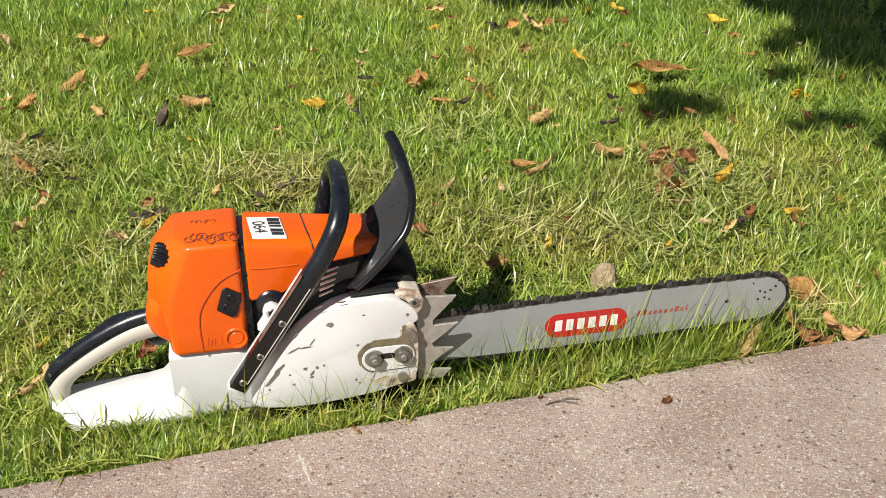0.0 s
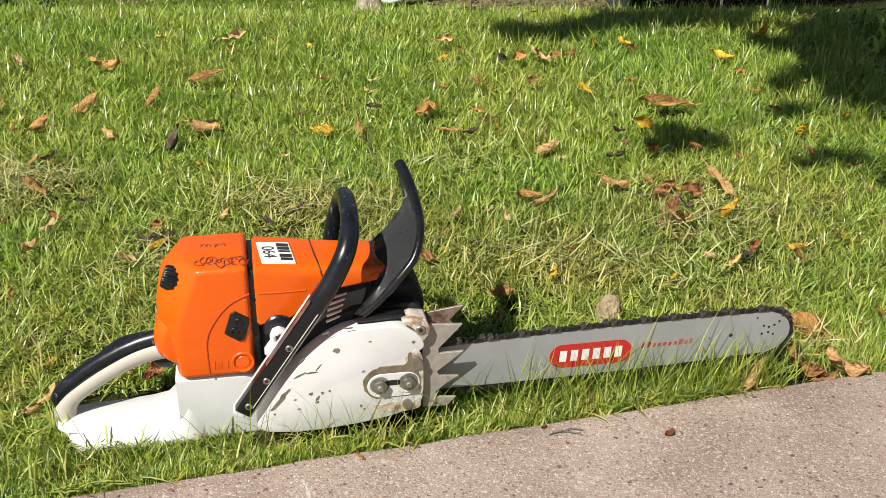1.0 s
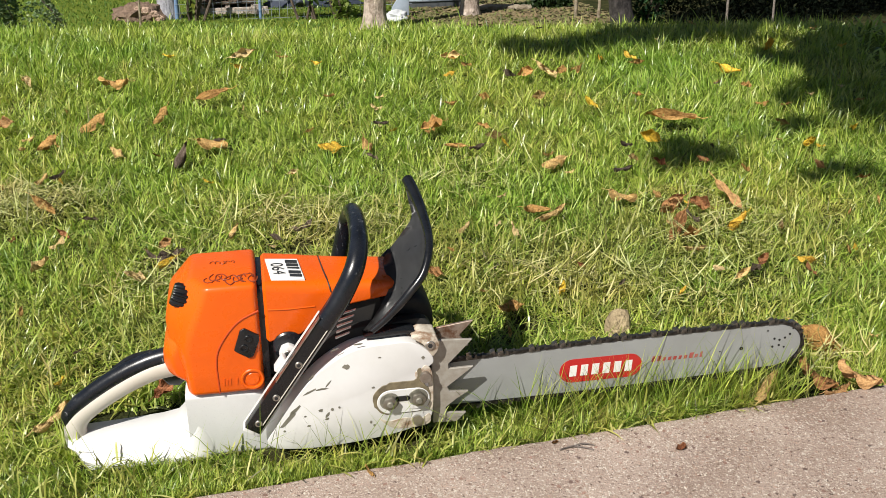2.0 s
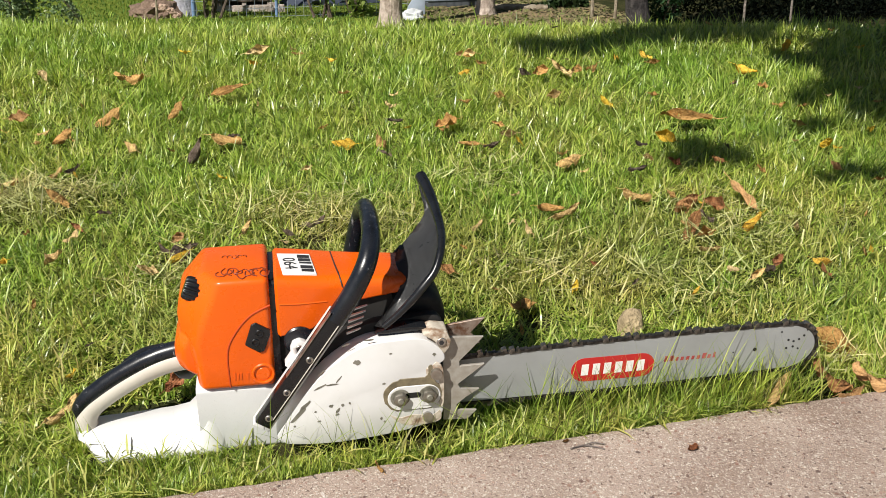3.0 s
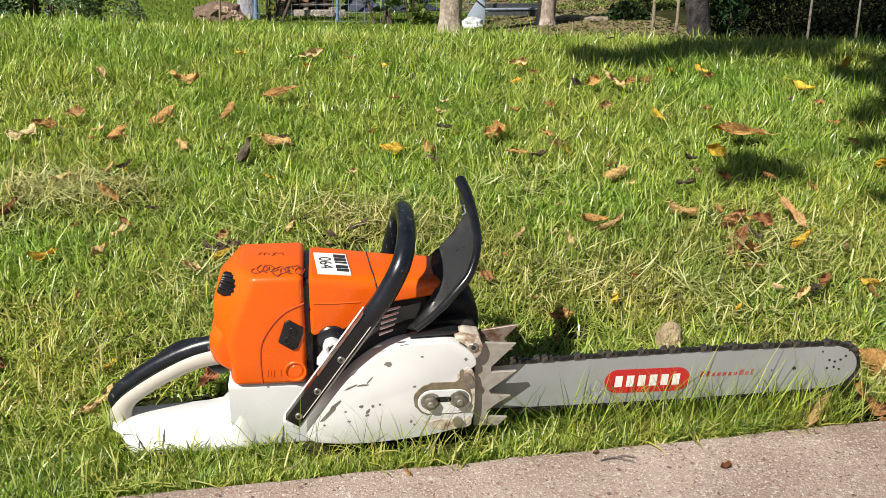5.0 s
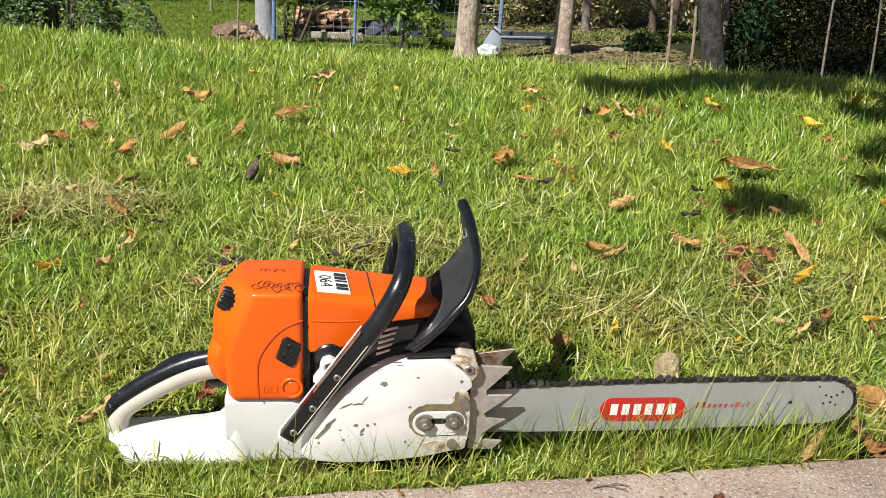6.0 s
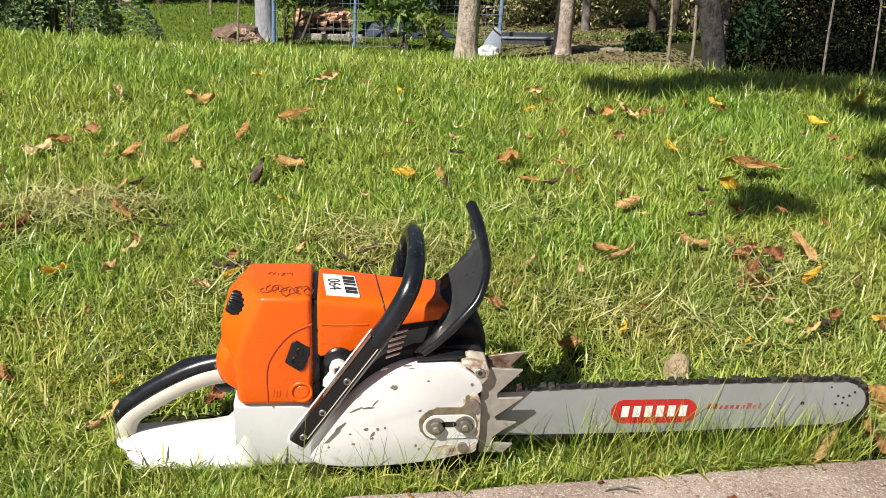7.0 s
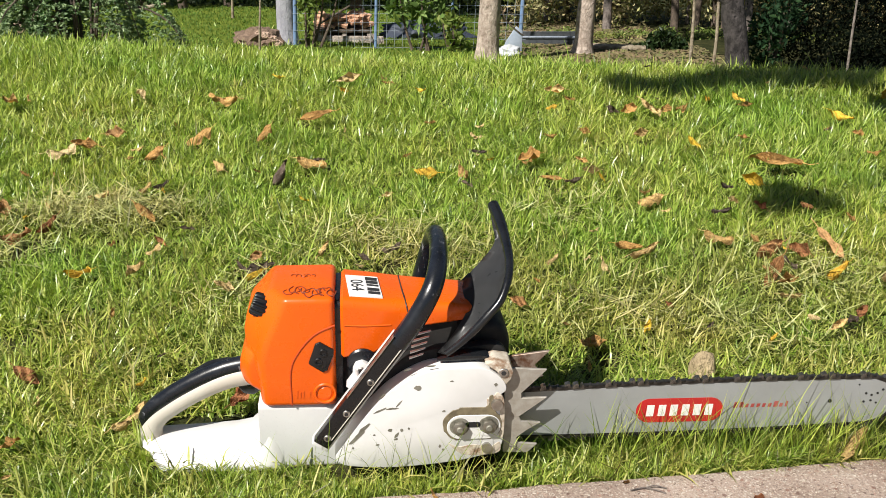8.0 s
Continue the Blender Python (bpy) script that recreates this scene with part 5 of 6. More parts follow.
make_stake(3.062, 7.8, -0.02, 0.56)
prand = random.Random(21)
for k in range(30):
    x, y = 2.3 + 5.2 * k / 30 + prand.uniform(-0.12, 0.12), prand.uniform(10.2, 12.4)
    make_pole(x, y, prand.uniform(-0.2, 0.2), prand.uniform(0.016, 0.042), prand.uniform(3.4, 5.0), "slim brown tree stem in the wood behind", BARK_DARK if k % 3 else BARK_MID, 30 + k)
for k in range(14):
    x, y = -7.0 + 5.6 * k / 14 + prand.uniform(-0.15, 0.15), prand.uniform(11.9, 12.6)
    make_pole(x, y, prand.uniform(-0.2, 0.2), prand.uniform(0.025, 0.075), prand.uniform(3.6, 5.0), "slim dark tree stem beyond the far lawn", BARK_DARK, 70 + k)


# Wire fence with blue posts.
def make_fence():
    blue = painted("blue painted steel", (0.14, 0.23, 0.40), (0.17, 0.25, 0.38), 0.55, 0.12)
    wire = painted("galvanised wire", (0.30, 0.34, 0.40), (0.20, 0.24, 0.30), 0.45, 0.1)
    z = float(ground_z(0.4, 8.6))
    fence = thing("wire_fence", "welded wire fence panel with blue steel posts", "fence", at=(0.0, 8.6, z))
    for x, dx, r in ((-0.648, 0.07, 0.019), (0.095, 0.06, 0.015), (0.80, 0.05, 0.012), (1.450, 0.05, 0.019)):
        part("post", tube([(x, 0, -0.15), (x + dx * 0.3, 0, 0.6), (x + dx, 0, 1.9)], r, 8, 10), blue, fence, "blue steel post")
    for k in range(24):
        h = 0.02 + 0.078 * k
        part("wire", rod((-0.66, -0.022, h), (1.50, -0.022, h), 0.0016, 6), wire, fence)
    for k in range(29):
        x = -0.62 + 0.074 * k
        part("wire", rod((x, -0.026, -0.08), (x + 0.06, -0.026, 1.85), 0.0016, 6), wire, fence)
    return fence


make_fence()


def make_wood_stack():
    """A heap of split reddish billets on a dark rack with grey boards before it."""
    z = float(ground_z(-0.2, 9.2))
    stack = thing("firewood_stack", "heap of reddish split firewood on a dark timber rack", "firewood", at=(-0.2, 9.25, z))
    cut = bark_material("fresh cut reddish wood", (0.78, 0.48, 0.32), (0.46, 0.24, 0.15))
    grey = bark_material("weathered grey timber", (0.55, 0.48, 0.42), (0.33, 0.28, 0.24))
    base = -1.235 - z
    part("shelf_board", slab([(-0.30, base - 0.03), (0.27, base - 0.03), (0.27, base), (-0.30, base)], -0.16, 0.24, "y", 0.006), BARK_DARK, stack)
    # Dark sheet added at the back for the shaded void under the shelf.
    part("void_backing", slab([(-0.30, -0.10), (0.27, -0.10), (0.27, base - 0.03), (-0.30, base - 0.03)], 0.22, 0.25, "y", 0.006), BARK_DARK, stack)
    part("front_board", slab([(-0.26, -0.12), (0.40, -0.12), (0.38, base - 0.05), (-0.25, base - 0.045)], -0.24, -0.21, "y", 0.006), grey, stack)
    part("brace", slab([(0.24, base - 0.02), (0.31, base - 0.02), (0.42, -0.10), (0.30, -0.10)], -0.27, -0.245, "y", 0.005), grey, stack)
    for x in (-0.28, -0.02, 0.22):
        part("rack_leg", slab([(x, -0.10), (x + 0.045, -0.10), (x + 0.045, base), (x, base)], -0.15, -0.11, "y", 0.005), grey, stack)
    part("rack_post", slab([(0.06, base + 0.16), (0.17, base + 0.16), (0.17, base + 1.1), (0.06, base + 1.1)], 0.10, 0.20, "y", 0.008), BARK_DARK, stack)
    w = random.Random(5)
    for k in range(64):
        h = k // 16
        x, y = -0.26 + 0.50 * (k % 16) / 15 + w.uniform(-0.02, 0.02), w.uniform(-0.13, 0.16)
        if abs(x) > 0.27 - 0.025 * h:
            x *= 0.75
        r = w.uniform(0.016, 0.028)
        d = Vector((w.uniform(-0.9, 0.9), w.uniform(-1, 0.4), w.uniform(-0.3, 0.3))).normalized() * w.uniform(0.05, 0.09)
        c = Vector((x, y, base + 0.022 + 0.026 * h + w.uniform(0, 0.016)))
        part("billet", rod(c - d, c + d, r, 5, r * 0.8), cut, stack)
    part("pole", rod((-0.24, -0.20, base + 0.06), (0.06, -0.16, base + 0.23), 0.010, 7), BARK_DARK, stack)
    return stack


make_wood_stack()


def make_bush(name, label, x, y, blobs, n, size, mat, stems=7):
    z = float(ground_z(x, y))
    bush = thing(name, label, "bush", at=(x, y, z - 0.02))
    b = random.Random(int(x * 100) + n)
    for k in range(stems):
        bl = blobs[k % len(blobs)]
        end = (bl[0] + b.uniform(-0.6, 0.6) * bl[3], bl[1] + b.uniform(-0.5, 0.5) * bl[4], bl[2] + b.uniform(-0.2, 0.7) * bl[5])
        part("stem", tube([(bl[0] * 0.5, bl[1] * 0.5, -0.02), (end[0] * 0.8, end[1] * 0.8, end[2] * 0.5), end], [0.014, 0.010, 0.004], 10, 6), BARK_DARK, bush)
    link("foliage", arrays_mesh("foliage", *leaf_cloud(blobs, n, size)), mat, bush)
    return bush


def make_conifer():
    """A broad low conifer: drooping branches, each with flat sprays of short shoots."""
    x, y = -2.16, 7.0
    z = float(ground_z(x, y))
    bush = thing("conifer_shrub", "dark green conifer shrub with drooping sprays", "bush", at=(x, y, z - 0.02))
    r = random.Random(44)
    shoots = []
    for k in range(46):
        a = r.uniform(0, 6.28)
        reach, top = r.uniform(0.35, 0.95), r.uniform(0.15, 0.75)
        c, s = math.cos(a), math.sin(a) * 0.6
        tip = (reach * c, reach * s, top * r.uniform(0.25, 0.6))
        pts = [(0.1 * c, 0.1 * s, 0.02), (0.45 * reach * c, 0.45 * reach * s, top), (0.8 * reach * c, 0.8 * reach * s, top * 0.85), tip]
        if k < 26:
            part("branch", tube(pts, [0.012, 0.009, 0.006, 0.003], 12, 6), BARK_DARK, bush)
        line = spline(pts, 16)
        for i in range(4, 16):
            d = line[i] - line[i - 1]
            d = d / np.linalg.norm(d)
            side = np.array((-d[1], d[0], 0.0))
            side /= np.linalg.norm(side) + 1e-6
            for sgn in (-1, 1):
                for j in range(5):
                    u = (j + 1) / 5 * r.uniform(0.09, 0.14)
                    shoots.append((*(line[i] + sgn * side * u + d * u * 0.7 + np.array((0, 0, -0.5 * u + r.uniform(-0.012, 0.012)))), 0.016, 0.016, 0.010))
    link("foliage", arrays_mesh("foliage", *leaf_cloud(shoots, 30000, 0.017, flat=0.4)), CONIFER_LEAF, bush)


make_conifer()
make_bush("leafy_shrub", "leafy green shrub growing through the wire fence", 0.55, 8.5, [(-0.10, 0, 0.33, 0.20, 0.10, 0.10), (0.05, 0, 0.26, 0.18, 0.10, 0.10), (-0.2, 0, 0.46, 0.18, 0.1, 0.12), (0.1, 0, 0.55, 0.30, 0.12, 0.2)], 330, 0.056, FENCE_LEAF, 4)
make_bush("leafy_shrub", "yellowish green leafy shrub at the foot of the fence", 0.82, 8.45, [(0.0, 0, 0.18, 0.10, 0.08, 0.16), (-0.06, 0, 0.30, 0.11, 0.08, 0.08), (0.05, 0, 0.05, 0.10, 0.08, 0.08)], 210, 0.046, PALE_LEAF)
make_bush("leafy_shrub", "small green shrub climbing beside the blue post", -0.53, 8.5, [(0, 0, 0.40, 0.08, 0.06, 0.16), (0.10, 0, 0.50, 0.15, 0.1, 0.14), (0.02, 0, 0.18, 0.07, 0.05, 0.10), (0.22, 0, 0.62, 0.2, 0.1, 0.1)], 300, 0.040, PALE_LEAF)
make_bush("low_shrub", "low dark shrub by a plank in the wood", 2.88, 8.8, [(0, 0, 0.12, 0.15, 0.10, 0.11), (0.14, 0.0, 0.06, 0.10, 0.08, 0.07), (-0.20, 0, 0.04, 0.16, 0.08, 0.05)], 700, 0.034, DARK_LEAF, 5)
make_bush("leafy_shrub", "leafy shrub beside the trunk, its shade held in the leaf colour", 3.18, 7.0, [(0, 0, 0.30, 0.16, 0.12, 0.26), (0.14, 0.05, 0.5, 0.2, 0.14, 0.25), (0.02, 0, 0.08, 0.14, 0.1, 0.10)], 1300, 0.028, SHADE_LEAF, 6)


def make_hedge(name, label, blobs, n, size, mat):
    ob = link(name, arrays_mesh(name, *leaf_cloud(blobs, n, size, shell=0.1)), mat)
    return tagged(ob, label, "hedge", kind="stuff")


def row_of_blobs(x0, step, count, y, spread, storeys, rx, rz, rise=0.0):
    """Blobs side by side and above one another, standing on the ground."""
    out = []
    for k in range(count):
        for j in range(storeys):
            x, yy = x0 + step * k, y + hr.uniform(-spread, spread) + rise * k
            out.append((x, yy, float(ground_z(x, yy)) + rz * 0.6 + 1.1 * rz * j, rx, rx, rz))
    return out


hr = random.Random(12)
make_hedge("dark_hedge", "dense hedge, its deep shade put into the leaf colour", row_of_blobs(3.52, 0.30, 13, 7.25, 0.2, 6, 0.42, 0.42, 0.05), 120000, 0.020, SHADED_HEDGE_LEAF)
make_hedge("brown_undergrowth", "brown dry undergrowth of a wood", row_of_blobs(1.9, 0.36, 17, 11.4, 0.6, 5, 0.40, 0.40), 52000, 0.034, BROWN_LEAF)
make_hedge("far_foliage", "dark trees beyond the far lawn", row_of_blobs(-7.6, 0.42, 24, 12.6, 0.5, 5, 0.50, 0.50), 56000, 0.050, FAR_LEAF)
make_hedge("low_weeds", "patchy low weeds on the woodland floor", [(x, y, float(ground_z(x, y)) + 0.02, 0.22, 0.22, 0.05) for x, y in ((2.0 + 0.2 * k, 9.4 + hr.uniform(-0.2, 1.2)) for k in range(16))], 2400, 0.020, PALE_LEAF)


def make_litter():
    n = 9000
    x, y = rng.uniform(1.4, 3.3, n), rng.uniform(7.4, 11.5, n)
    a = 6.28 * rng.random(n)
    s = rng.uniform(0.016, 0.040, n)
    c = np.stack([x, y, ground_z(x, y) + 0.008], -1)
    d = np.stack([np.cos(a), np.sin(a), rng.normal(0, 0.25, n)], -1) * s[:, None]
    e = np.stack([-np.sin(a), np.cos(a), rng.normal(0, 0.25, n)], -1) * s[:, None] * 0.45
    verts = np.stack([c - d, c + e, c + d, c - e], 1).reshape(-1, 3)
    i = np.arange(n)[:, None] * 4
    mesh = arrays_mesh("leaf_litter", verts, i + [[0, 1, 2, 3]], np.zeros((0, 3), int))
    mat = leaf_material("pale leaf litter", ((0.0, (0.13, 0.09, 0.06)), (0.6, (0.28, 0.20, 0.13)), (1.0, (0.20, 0.19, 0.08))), 0.1, 0.8)
    tagged(link("leaf_litter", mesh, mat), "pale brown leaf litter on the woodland floor", "leaf litter", kind="stuff")


make_litter()


def lumpy(rx, ry, rz, floor, seed, fine=0.2, mid=0.25):
    bm = bmesh.new()
    bmesh.ops.create_icosphere(bm, subdivisions=4, radius=1)
    for v in bm.verts:
        k = 1 + 0.3 * noise.noise(v.co * 2.1 + Vector((seed, 1, 0))) + mid * noise.noise(v.co * 6) + fine * noise.noise(v.co * 15)
        v.co = Vector((v.co.x * rx * k, v.co.y * ry * k, max(v.co.z, floor) * rz * k))
    return bm


def make_clutter():
    grey = painted("weathered blue grey paint", (0.27, 0.31, 0.37), (0.18, 0.21, 0.27), 0.6, 0.1)
    # Pale sheet and white sack behind the first tree.
    p = thing("light_panel", "pale blue crumpled sheet leaning by a blue post", "panel", at=(1.35, 8.45, float(ground_z(1.35, 8.45))))
    part("sheet", slab([(-0.11, -0.05), (0.10, -0.05), (0.10, 0.20), (0.04, 0.24), (-0.05, 0.10)], -0.012, 0.012, "y", 0.003), painted("pale blue sheet", (0.34, 0.39, 0.47), (0.26, 0.31, 0.38), 0.6), p)
    part("strap", tube([(-0.11, -0.02, 0.42), (-0.06, -0.02, 0.30), (0.05, -0.02, 0.20), (0.11, -0.02, 0.16)], 0.006, 14, 6), BARK_DARK, p, "dark strap over the sheet")
    s = thing("white_sack", "crumpled white sack at the foot of a tree", "sack", at=(1.30, 8.2, float(ground_z(1.30, 8.2)) + 0.03))
    part("bag", lumpy(0.10, 0.09, 0.065, -0.5, 2, 0.03, 0.1), painted("white sacking", (0.44, 0.46, 0.48), (0.52, 0.54, 0.56), 0.7), s)
    # Dark trough between the trees, and a plank.
    t = thing("trough", "low dark grey trough between two trees", "trough", at=(1.86, 9.2, float(ground_z(1.86, 9.2))))
    dk = painted("dark grey plastic", (0.05, 0.058, 0.068), (0.08, 0.085, 0.09), 0.55)
    for y0 in (-0.08, 0.20):
        part("wall", slab([(-0.30, -0.08), (0.30, -0.08), (0.31, 0.08), (-0.31, 0.08)], y0, y0 + 0.022, "y", 0.004), dk, t)
    part("rim", slab([(-0.318, 0.07), (0.318, 0.07), (0.318, 0.088), (-0.318, 0.088)], -0.09, -0.05, "y", 0.004), grey, t)
    # Low dark mound added to stand for a band of shadow behind the fence.
    c = thing("tarpaulin", "low dark mound added for a band of shadow behind the fence", "tarpaulin", at=(0.62, 9.7, float(ground_z(0.62, 9.7)) + 0.03))
    part("shadow_mound", lumpy(0.46, 0.25, 0.13, -0.3, 5, 0.03, 0.12), painted("dark blue shadow tone", (0.022, 0.030, 0.050), (0.04, 0.05, 0.075), 0.7), c)
    q = thing("plank", "pale weathered plank lying on the woodland floor", "plank", at=(2.42, 8.8, float(ground_z(2.42, 8.8)) + 0.012))
    part("board", slab([(-0.30, -0.05), (0.26, -0.13), (0.28, -0.03), (-0.29, 0.09)], 0.0, 0.035, "z", 0.006), TWIG, q)
    # Earth heap with pale lumps.
    e = thing("earth_heap", "low heap of brown earth and rubble", "heap", at=(-0.99, 8.65, float(ground_z(-0.99, 8.65)) + 0.01))
    part("soil", lumpy(0.22, 0.24, 0.135, -0.3, 3, 0.1, 0.14), bark_material("dry brown earth", (0.27, 0.19, 0.14), (0.13, 0.09, 0.065)), e)
    rub = bark_material("pale rubble", (0.62, 0.46, 0.36), (0.40, 0.28, 0.21))
    for dx, dz, r in ((0.08, 0.09, 0.042), (0.14, 0.05, 0.05), (0.02, 0.11, 0.028), (0.19, 0.01, 0.045)):
        bm = lumpy(r, r * 0.8, r * 0.75, -1, dx * 90)
        bmesh.ops.translate(bm, verts=bm.verts[:], vec=(dx, -0.14, dz))
        part("rubble", bm, rub, e)
    # A bleached log and a pale low wall beyond the conifer.
    g = thing("log", "bleached dead log lying beyond the conifer", "log", at=(-2.48, 11.2, float(ground_z(-2.48, 11.2)) + 0.07))
    part("stem", rough_trunk([(-0.16, 0, -0.03), (-0.02, 0.05, 0.0), (0.18, 0.1, 0.03)], [0.030, 0.024, 0.016], 6, 10, 16), TWIG, g)
    w = thing("low_wall", "pale low stone wall beyond the conifer", "wall", at=(-3.2, 9.0, float(ground_z(-3.2, 9.0))))
    for k in range(7):
        bm = slab([(-0.30 + 0.09 * k, -0.08), (-0.215 + 0.09 * k, -0.08), (-0.215 + 0.09 * k, 0.19 + 0.012 * math.sin(5 * k)), (-0.30 + 0.09 * k, 0.19 + 0.012 * math.sin(5 * k))], -0.07, 0.07, "y", 0.012)
        part("stone", bm, rub, w)


make_clutter()


def make_far_grass():
    straw = grass_material("lower lawn grass", ((0.0, (0.07, 0.12, 0.02)), (0.6, (0.15, 0.23, 0.045)), (1.0, (0.24, 0.31, 0.08))), 0.25, 0.6, 0.2)
    x = np.concatenate([rng.uniform(-2.6, 2.0, 15000), rng.uniform(-4.5, 3.2, 50000)])
    y = np.concatenate([rng.uniform(2.7, 6.0, 15000), rng.uniform(6.0, 12.5, 50000)])
    keep = (x < 1.2 + 0.9 * patch(x, y)) | (rng.random(65000) < 0.10)
    x, y = x[keep], y[keep]
    n = len(x)
    grow = np.where(y > 6, 1.8, 1.0)
    mesh = arrays_mesh("far_grass", *blades(x, y, ground_z(x, y), grow * rng.uniform(0.008, 0.020, n), grow * rng.uniform(0.003, 0.006, n), np.abs(rng.normal(0.3, 0.3, n)), 6.28 * rng.random(n), np.abs(rng.normal(0.7, 0.5, n))))
    tagged(link("far_grass", mesh, straw), "grass of the lower lawn behind the crest", "grass", kind="stuff")


make_far_grass()


# ---- a tree added beside the camera, out of view, to shade the far side of the lawn ----
def make_shade_tree():
    tree = thing("shade_tree", "broad leafy tree that casts dappled shade", "tree", at=(2.6, -3.7, -0.12))
    part("trunk", rough_trunk([(0, 0, 0), (0, 0, 0.3), (-0.1, 0.1, 1.4), (-0.3, 0.3, 3.0), (-0.7, 0.7, 4.4)], [0.26, 0.19, 0.16, 0.13, 0.06], 40, 20, 30), BARK, tree)
    blobs, ends, sr = [], [], random.Random(31)
    for sx, sy, r in ((1.62, 1.42, 0.14), (1.62, 1.62, 0.12), (1.78, 1.55, 0.18), (1.90, 1.30, 0.20), (1.64, 1.84, 0.08), (1.68, 1.25, 0.14), (1.37, 1.32, 0.05), (1.45, 1.23, 0.05), (1.31, 1.11, 0.035), (0.95, 0.97, 0.045), (1.03, 0.94, 0.04), (0.89, 0.90, 0.03), (1.23, 0.78, 0.05), (1.36, 0.62, 0.10), (0.89, 1.93, 0.09), (1.04, 1.98, 0.11), (1.28, 2.03, 0.14), (1.74, 1.02, 0.20), (1.52, 1.30, 0.11), (1.50, 1.10, 0.08), (2.05, 1.75, 0.24), (2.4, 1.4, 0.5), (2.2, 2.5, 0.5), (3.0, 2.2, 0.6),
                      (3.1, 3.4, 0.6), (2.7, 4.4, 0.6), (3.6, 5.0, 0.7), (2.4, 5.4, 0.5), (1.5, 2.45, 0.22), (1.52, 1.98, 0.09), (1.80, 1.82, 0.15), (1.30, 2.10, 0.15), (1.62, 2.15, 0.13), (2.0, 2.1, 0.22)):
        h = 2.7 + 0.2 * math.sin(7 * sx + 3 * sy)
        main = (sx - 0.652 * h - 2.6, sy - 0.609 * h + 3.7, h + 0.08)
        ends.append(main)
        # Each spray is a loose set of small leafy twigs with gaps between them.
        for _ in range(max(5, int(80 * r))):
            a, q = sr.uniform(0, 6.28), r * sr.random() ** 0.6 * (1.15 if r > 0.08 else 1.7)
            f = sr.uniform(0.025, 0.07) + 0.12 * r if r > 0.08 else sr.uniform(0.012, 0.036)
            blobs.append((main[0] + q * math.cos(a), main[1] + 0.8 * q * math.sin(a), main[2] + sr.uniform(-0.2, 0.2) * r, f, f * sr.uniform(0.5, 1), f * 0.7))
    # Five main limbs reach out; every other spray hangs on the nearest of them.
    mains = [ends[k] for k in (0, 13, 19, 21, 25)]
    for b in mains:
        part("limb", tube([(-0.25, 0.25, 2.6), ((b[0] - 0.3) * 0.55, (b[1] + 0.3) * 0.5, 3.1), (b[0], b[1], b[2])], [0.045, 0.028, 0.008], 12, 7), BARK, tree)
    for b in ends:
        if b not in mains:
            a = min(mains, key=lambda e: (e[0] - b[0]) ** 2 + (e[1] - b[1]) ** 2)
            part("branch", tube([a, ((a[0] + b[0]) / 2, (a[1] + b[1]) / 2, max(a[2], b[2]) + 0.06), b], [0.008, 0.006, 0.003], 10, 6), BARK, tree)
    link("crown", arrays_mesh("crown", *leaf_cloud(blobs, 95000, 0.04, shell=0.02)), GREEN_LEAF, tree)


make_shade_tree()


# ---- fallen leaves and small things on the lawn ----
def dead_leaf_material(name, stops, rough=0.6):
    m, t, sh = node_mat(name, rough, 0, 0.3)
    info = t.nodes.new("ShaderNodeObjectInfo")
    col = ramp(t, info.outputs["Random"], stops)
    spots = ramp(t, noise_out(t, 5, 6, 0.7), ((0.34, (0.50, 0.42, 0.36)), (0.50, (1, 1, 1)), (0.72, (1.15, 1.12, 1.05))))
    col = mix(t, 0.9, col, spots, "MULTIPLY")
    veins = ramp(t, noise_out(t, 9, 4, 0.6, stretch=(1, 4, 4)), ((0.40, (0.62, 0.55, 0.48)), (0.52, (1, 1, 1))))
    col = mix(t, 0.7, col, veins, "MULTIPLY")
    t.links.new(col, sh.inputs["Base Color"])
    bump(t, sh, noise_out(t, 14, 5), 0.7, 0.006)
    return m


def leaf_mesh(name, seed, curl, cup, mat, wave=1.0, broad=1.0):
    """A fallen leaf one unit long: pointed, with a raised midrib, curled and wavy, with a stalk."""
    r = random.Random(seed)
    bm = bmesh.new()
    rows, n, m = [], 15, 8
    ph = r.uniform(0, 6)
    for i in range(n):
        s = i / (n - 1)
        w = 0.225 * broad * math.sin(math.pi * s ** 0.85) ** 0.8 * (1 + 0.1 * math.sin(9 * s + ph)) + 0.004
        row = []
        for j in range(m + 1):
            u = 2 * j / m - 1
            a = cup * u
            y = w * (math.sin(a) / cup if cup else u)
            z = math.copysign(w * (1 - math.cos(a)) / abs(cup), cup) + wave * (0.10 * math.sin(9 * s + ph + 2 * u) * abs(u) + 0.035 * math.sin(15 * s + 5 * u + 2 * ph)) - 0.02 * (abs(u) < 0.1)
            b = curl * (s - 0.4)
            row.append(bm.verts.new((s - 0.5 + z * -math.sin(b), y, z * math.cos(b) + 0.5 * curl * (s - 0.4) ** 2 + 0.02)))
        rows.append(row)
    for a, b in zip(rows, rows[1:]):
        for j in range(m):
            bm.faces.new((a[j], a[j + 1], b[j + 1], b[j]))
    bmesh.ops.solidify(bm, geom=bm.faces[:], thickness=0.008)
    stalk = tube([(-0.48, 0, 0.03 + 0.4 * curl * 0.2), (-0.62, 0.03, 0.03), (-0.78, 0.0, 0.06)], [0.012, 0.009, 0.008], 6, 5)
    bm = join(bm, stalk)
    for f in bm.faces:
        f.smooth = True
    me = bpy.data.meshes.new(name)
    bm.to_mesh(me)
    bm.free()
    me.materials.append(mat)
    return me


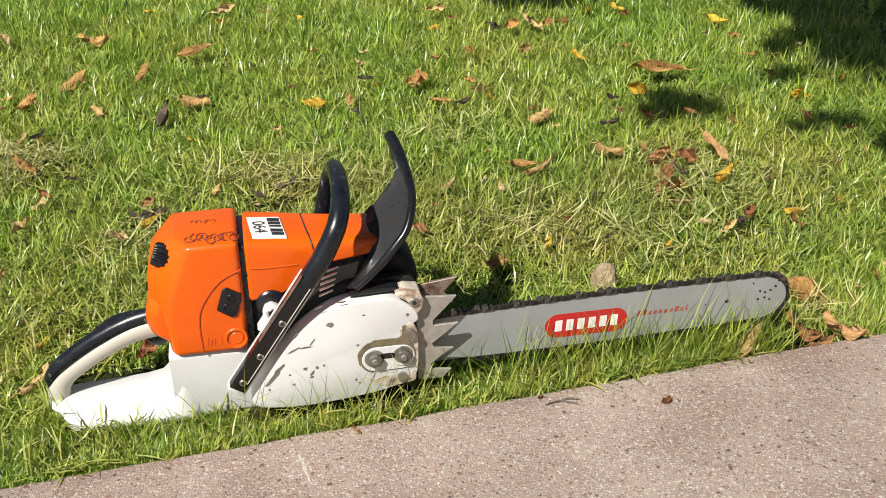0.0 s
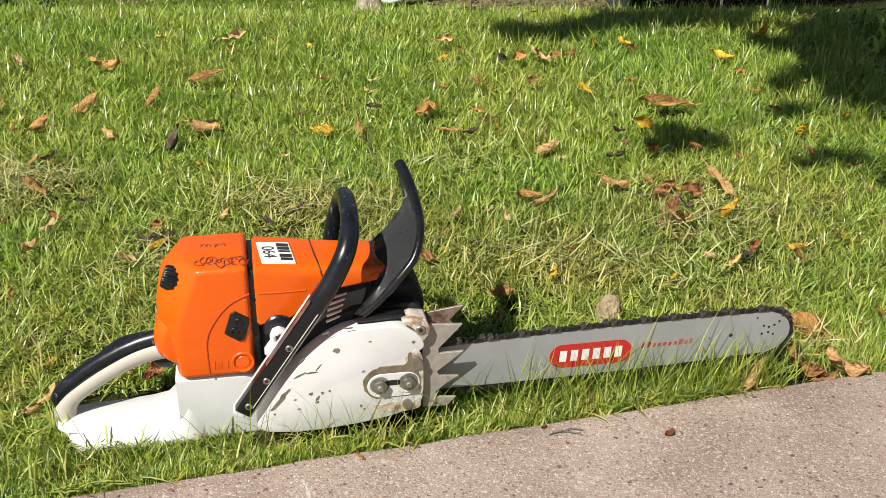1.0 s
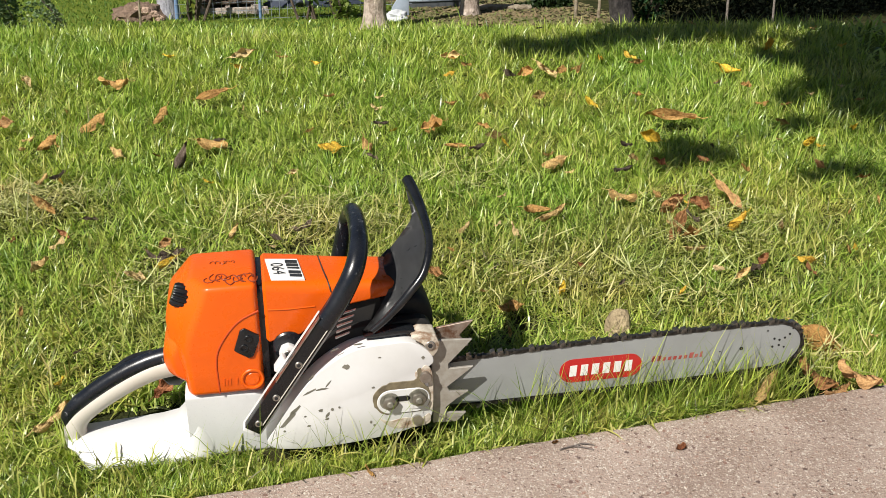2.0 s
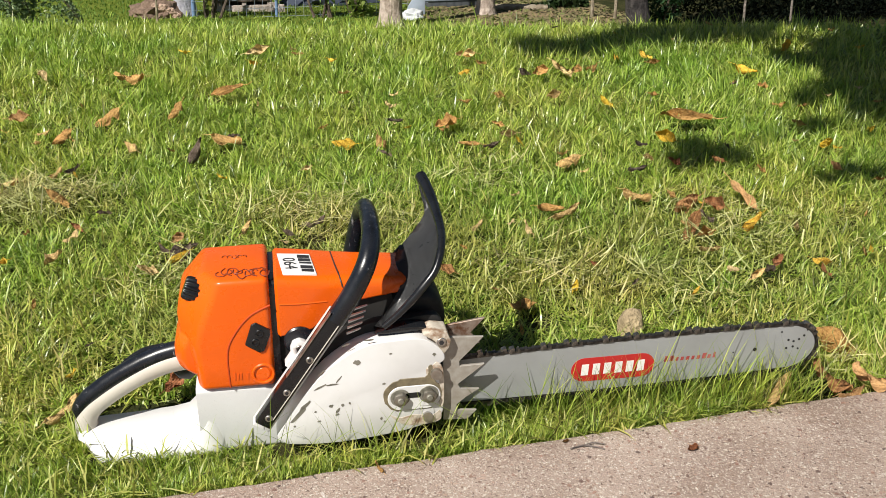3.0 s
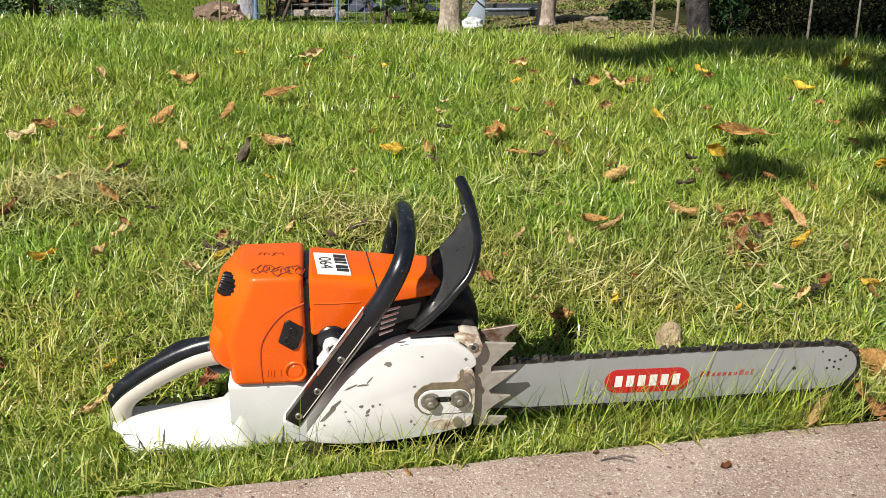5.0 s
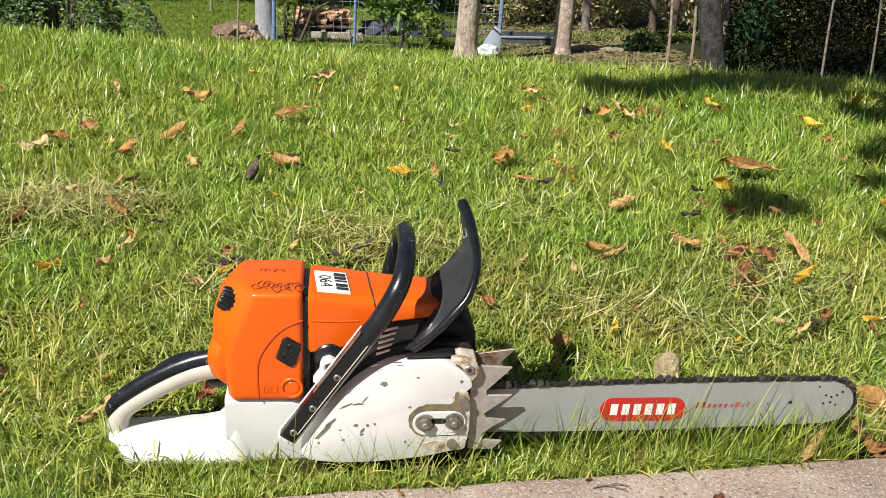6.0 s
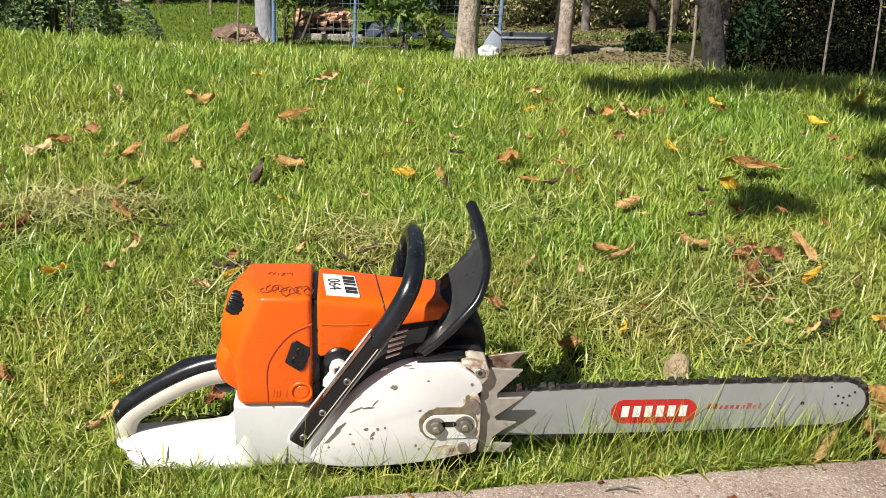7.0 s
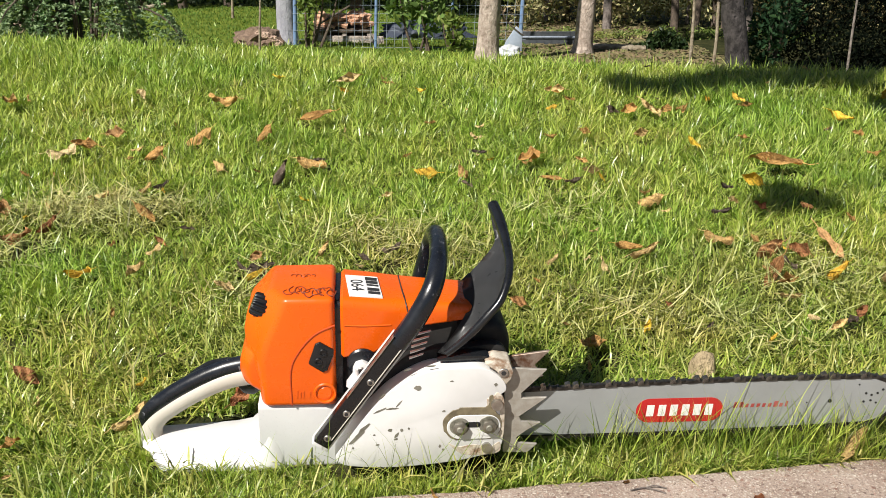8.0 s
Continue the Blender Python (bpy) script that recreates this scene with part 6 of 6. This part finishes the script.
BROWN = dead_leaf_material("brown dead leaf", ((0.0, (0.58, 0.33, 0.11)), (0.5, (0.70, 0.44, 0.16)), (1.0, (0.76, 0.54, 0.23))))
REDDISH = dead_leaf_material("reddish dead leaf", ((0.0, (0.38, 0.15, 0.07)), (0.5, (0.54, 0.29, 0.12)), (1.0, (0.62, 0.38, 0.17))))
TAN = dead_leaf_material("tan dead leaf", ((0.0, (0.70, 0.50, 0.21)), (0.5, (0.78, 0.60, 0.29)), (1.0, (0.84, 0.68, 0.38))))
YELLOW = dead_leaf_material("yellow leaf", ((0.0, (0.88, 0.64, 0.06)), (1.0, (0.86, 0.55, 0.08))))
BLACKISH = dead_leaf_material("dark rotten leaf", ((0.0, (0.12, 0.09, 0.075)), (1.0, (0.26, 0.20, 0.15))))
lrand = random.Random(77)


SHAPES = ((1.1, -2.0, 1.1, 1.25), (1.4, 1.8, 1.1, 1.35), (1.2, -2.5, 1.2, 1.1), (-0.9, -1.6, 1.1, 1.5), (0.9, 1.3, 1.4, 1.6), (0.12, 0.6, 0.45, 0.62))


def strew(places, mat, label, prefix=0, shape=None):
    """Leaves caught in the tips of the grass, each tilted towards the light and turned as given; those on the slab lie flat."""
    shapes = [leaf_mesh("fallen_leaf", prefix + k, c, u, mat, w, b) for k, (c, u, w, b) in enumerate(SHAPES)]
    for x, y, size, heading in places:
        ob = new("fallen_leaf", shapes[shape if shape is not None else 5 if size > 0.08 else lrand.randrange(5)])
        on_slab = y < edge_y(x)
        z = 0.001 if on_slab else float(ground_z(x, y)) + 0.030 + 0.010 * min(max((y - 0.3) / 1.2, 0), 1)
        tilt = 0.0 if on_slab else radians(35) + lrand.uniform(-0.3, 0.3)
        flip = lrand.choice((0, math.pi)) if size < 0.1 else math.pi
        ob.matrix_world = (Matrix.Translation((x, y, z)) @ Matrix.Rotation(tilt, 4, "X") @ Matrix.Rotation(radians(heading) + flip + lrand.uniform(-0.1, 0.1), 4, "Z")
                           @ Matrix.Rotation(0.0 if on_slab else lrand.uniform(-0.4, 0.4), 4, "X") @ Matrix.Diagonal((size * 1.0, size * 1.06, size, 1)))
        tagged(ob, label, "leaf", "fallen leaves on the lawn")


strew(LEAVES_BROWN, BROWN, "curled brown dead leaf lying on the grass")
strew(LEAVES_RED, REDDISH, "reddish brown dry leaf lying on the grass", 10)
strew(LEAVES_TAN, TAN, "crumpled pale tan leaf lying in the grass", 20)
strew(LEAVES_YELLOW, YELLOW, "bright yellow fallen leaf on the grass", 40)
strew([(x, y, 0.8 * size, turn) for x, y, size, turn in LEAVES_DARK], BLACKISH, "dark rotten leaf lying in the grass", 50)


# A drift of leaves lies in the hollow beyond the bar's nose.
strew(LEAVES_NOSE[:1], BROWN, "broad orange-brown leaf standing in the grass by the bar nose", 60, 3)
strew(LEAVES_NOSE[1:4], REDDISH, "folded dark red dry leaf by the slab edge", 70, 2)
strew(LEAVES_NOSE[4:], TAN, "narrow tan leaf leaning in the grass under the bar", 90, 0)


def make_scraps():
    """Small torn bits of dead leaf all over the lawn."""
    r = random.Random(15)
    shapes = [leaf_mesh("leaf_scrap", 80 + k, c, u, m) for k, (c, u, m) in enumerate(((1.2, -2.2, TAN), (1.5, 1.8, BROWN), (0.9, -1.6, TAN), (1.0, -0.8, YELLOW), (0.7, 1.9, BLACKISH), (1.4, -1.9, BROWN)))]
    for _ in range(110):
        y = 0.08 + 2.0 * r.random() ** 1.1
        x = 0.3 + (r.random() - 0.5) * (1.5 + 1.1 * y)
        if in_saw(np.array(x), np.array(y), 0.03):
            continue
        ob = new("leaf_scrap", shapes[r.randrange(6)])
        z = float(ground_z(x, y)) + 0.024 + 0.012 * min(y, 1)
        ob.matrix_world = Matrix.Translation((x, y, z)) @ Euler((r.uniform(0, 0.7), r.uniform(-0.5, 0.5), r.uniform(0, 6.28))).to_matrix().to_4x4() @ Matrix.Diagonal((r.uniform(0.012, 0.034),) * 3).to_4x4()
        tagged(ob, "small torn scrap of dead leaf in the grass", "leaf", "leaf scraps on the lawn")


make_scraps()


def make_stone():
    bm = bmesh.new()
    bmesh.ops.create_icosphere(bm, subdivisions=3, radius=1)
    for v in bm.verts:
        k = 1 + 0.2 * noise.noise(v.co * 1.7) + 0.08 * noise.noise(v.co * 5)
        v.co = Vector((v.co.x * 0.020 * k, v.co.y * 0.016 * k, v.co.z * (0.029 - 0.004 * v.co.x) * k))
    ob = part("stone", bm, bark_material("tan grey stone", (0.56, 0.44, 0.27), (0.32, 0.25, 0.15)))
    ob.location = (0.506, 0.185, 0.011)
    tagged(ob, "rounded grey-brown stone half sunk in thin grass", "stone")


make_stone()


def make_twig(points, r, label):
    ob = part("twig", tube(points, r, 14, 6), BARK_MID)
    tagged(ob, label, "twig", "twigs on the concrete")


make_twig([(0.335, -0.088, 0.002), (0.352, -0.085, 0.003), (0.368, -0.090, 0.002), (0.376, -0.096, 0.002)], 0.0010, "thin reddish twig lying on the concrete")
make_twig([(0.352, -0.085, 0.0025), (0.366, -0.083, 0.004), (0.380, -0.086, 0.002)], 0.0008, "thin reddish twig lying on the concrete")
strew([(0.484, -0.112, 0.018, 20), (0.490, -0.108, 0.014, -40)], REDDISH, "small reddish leaf scrap lying on the concrete", 60)
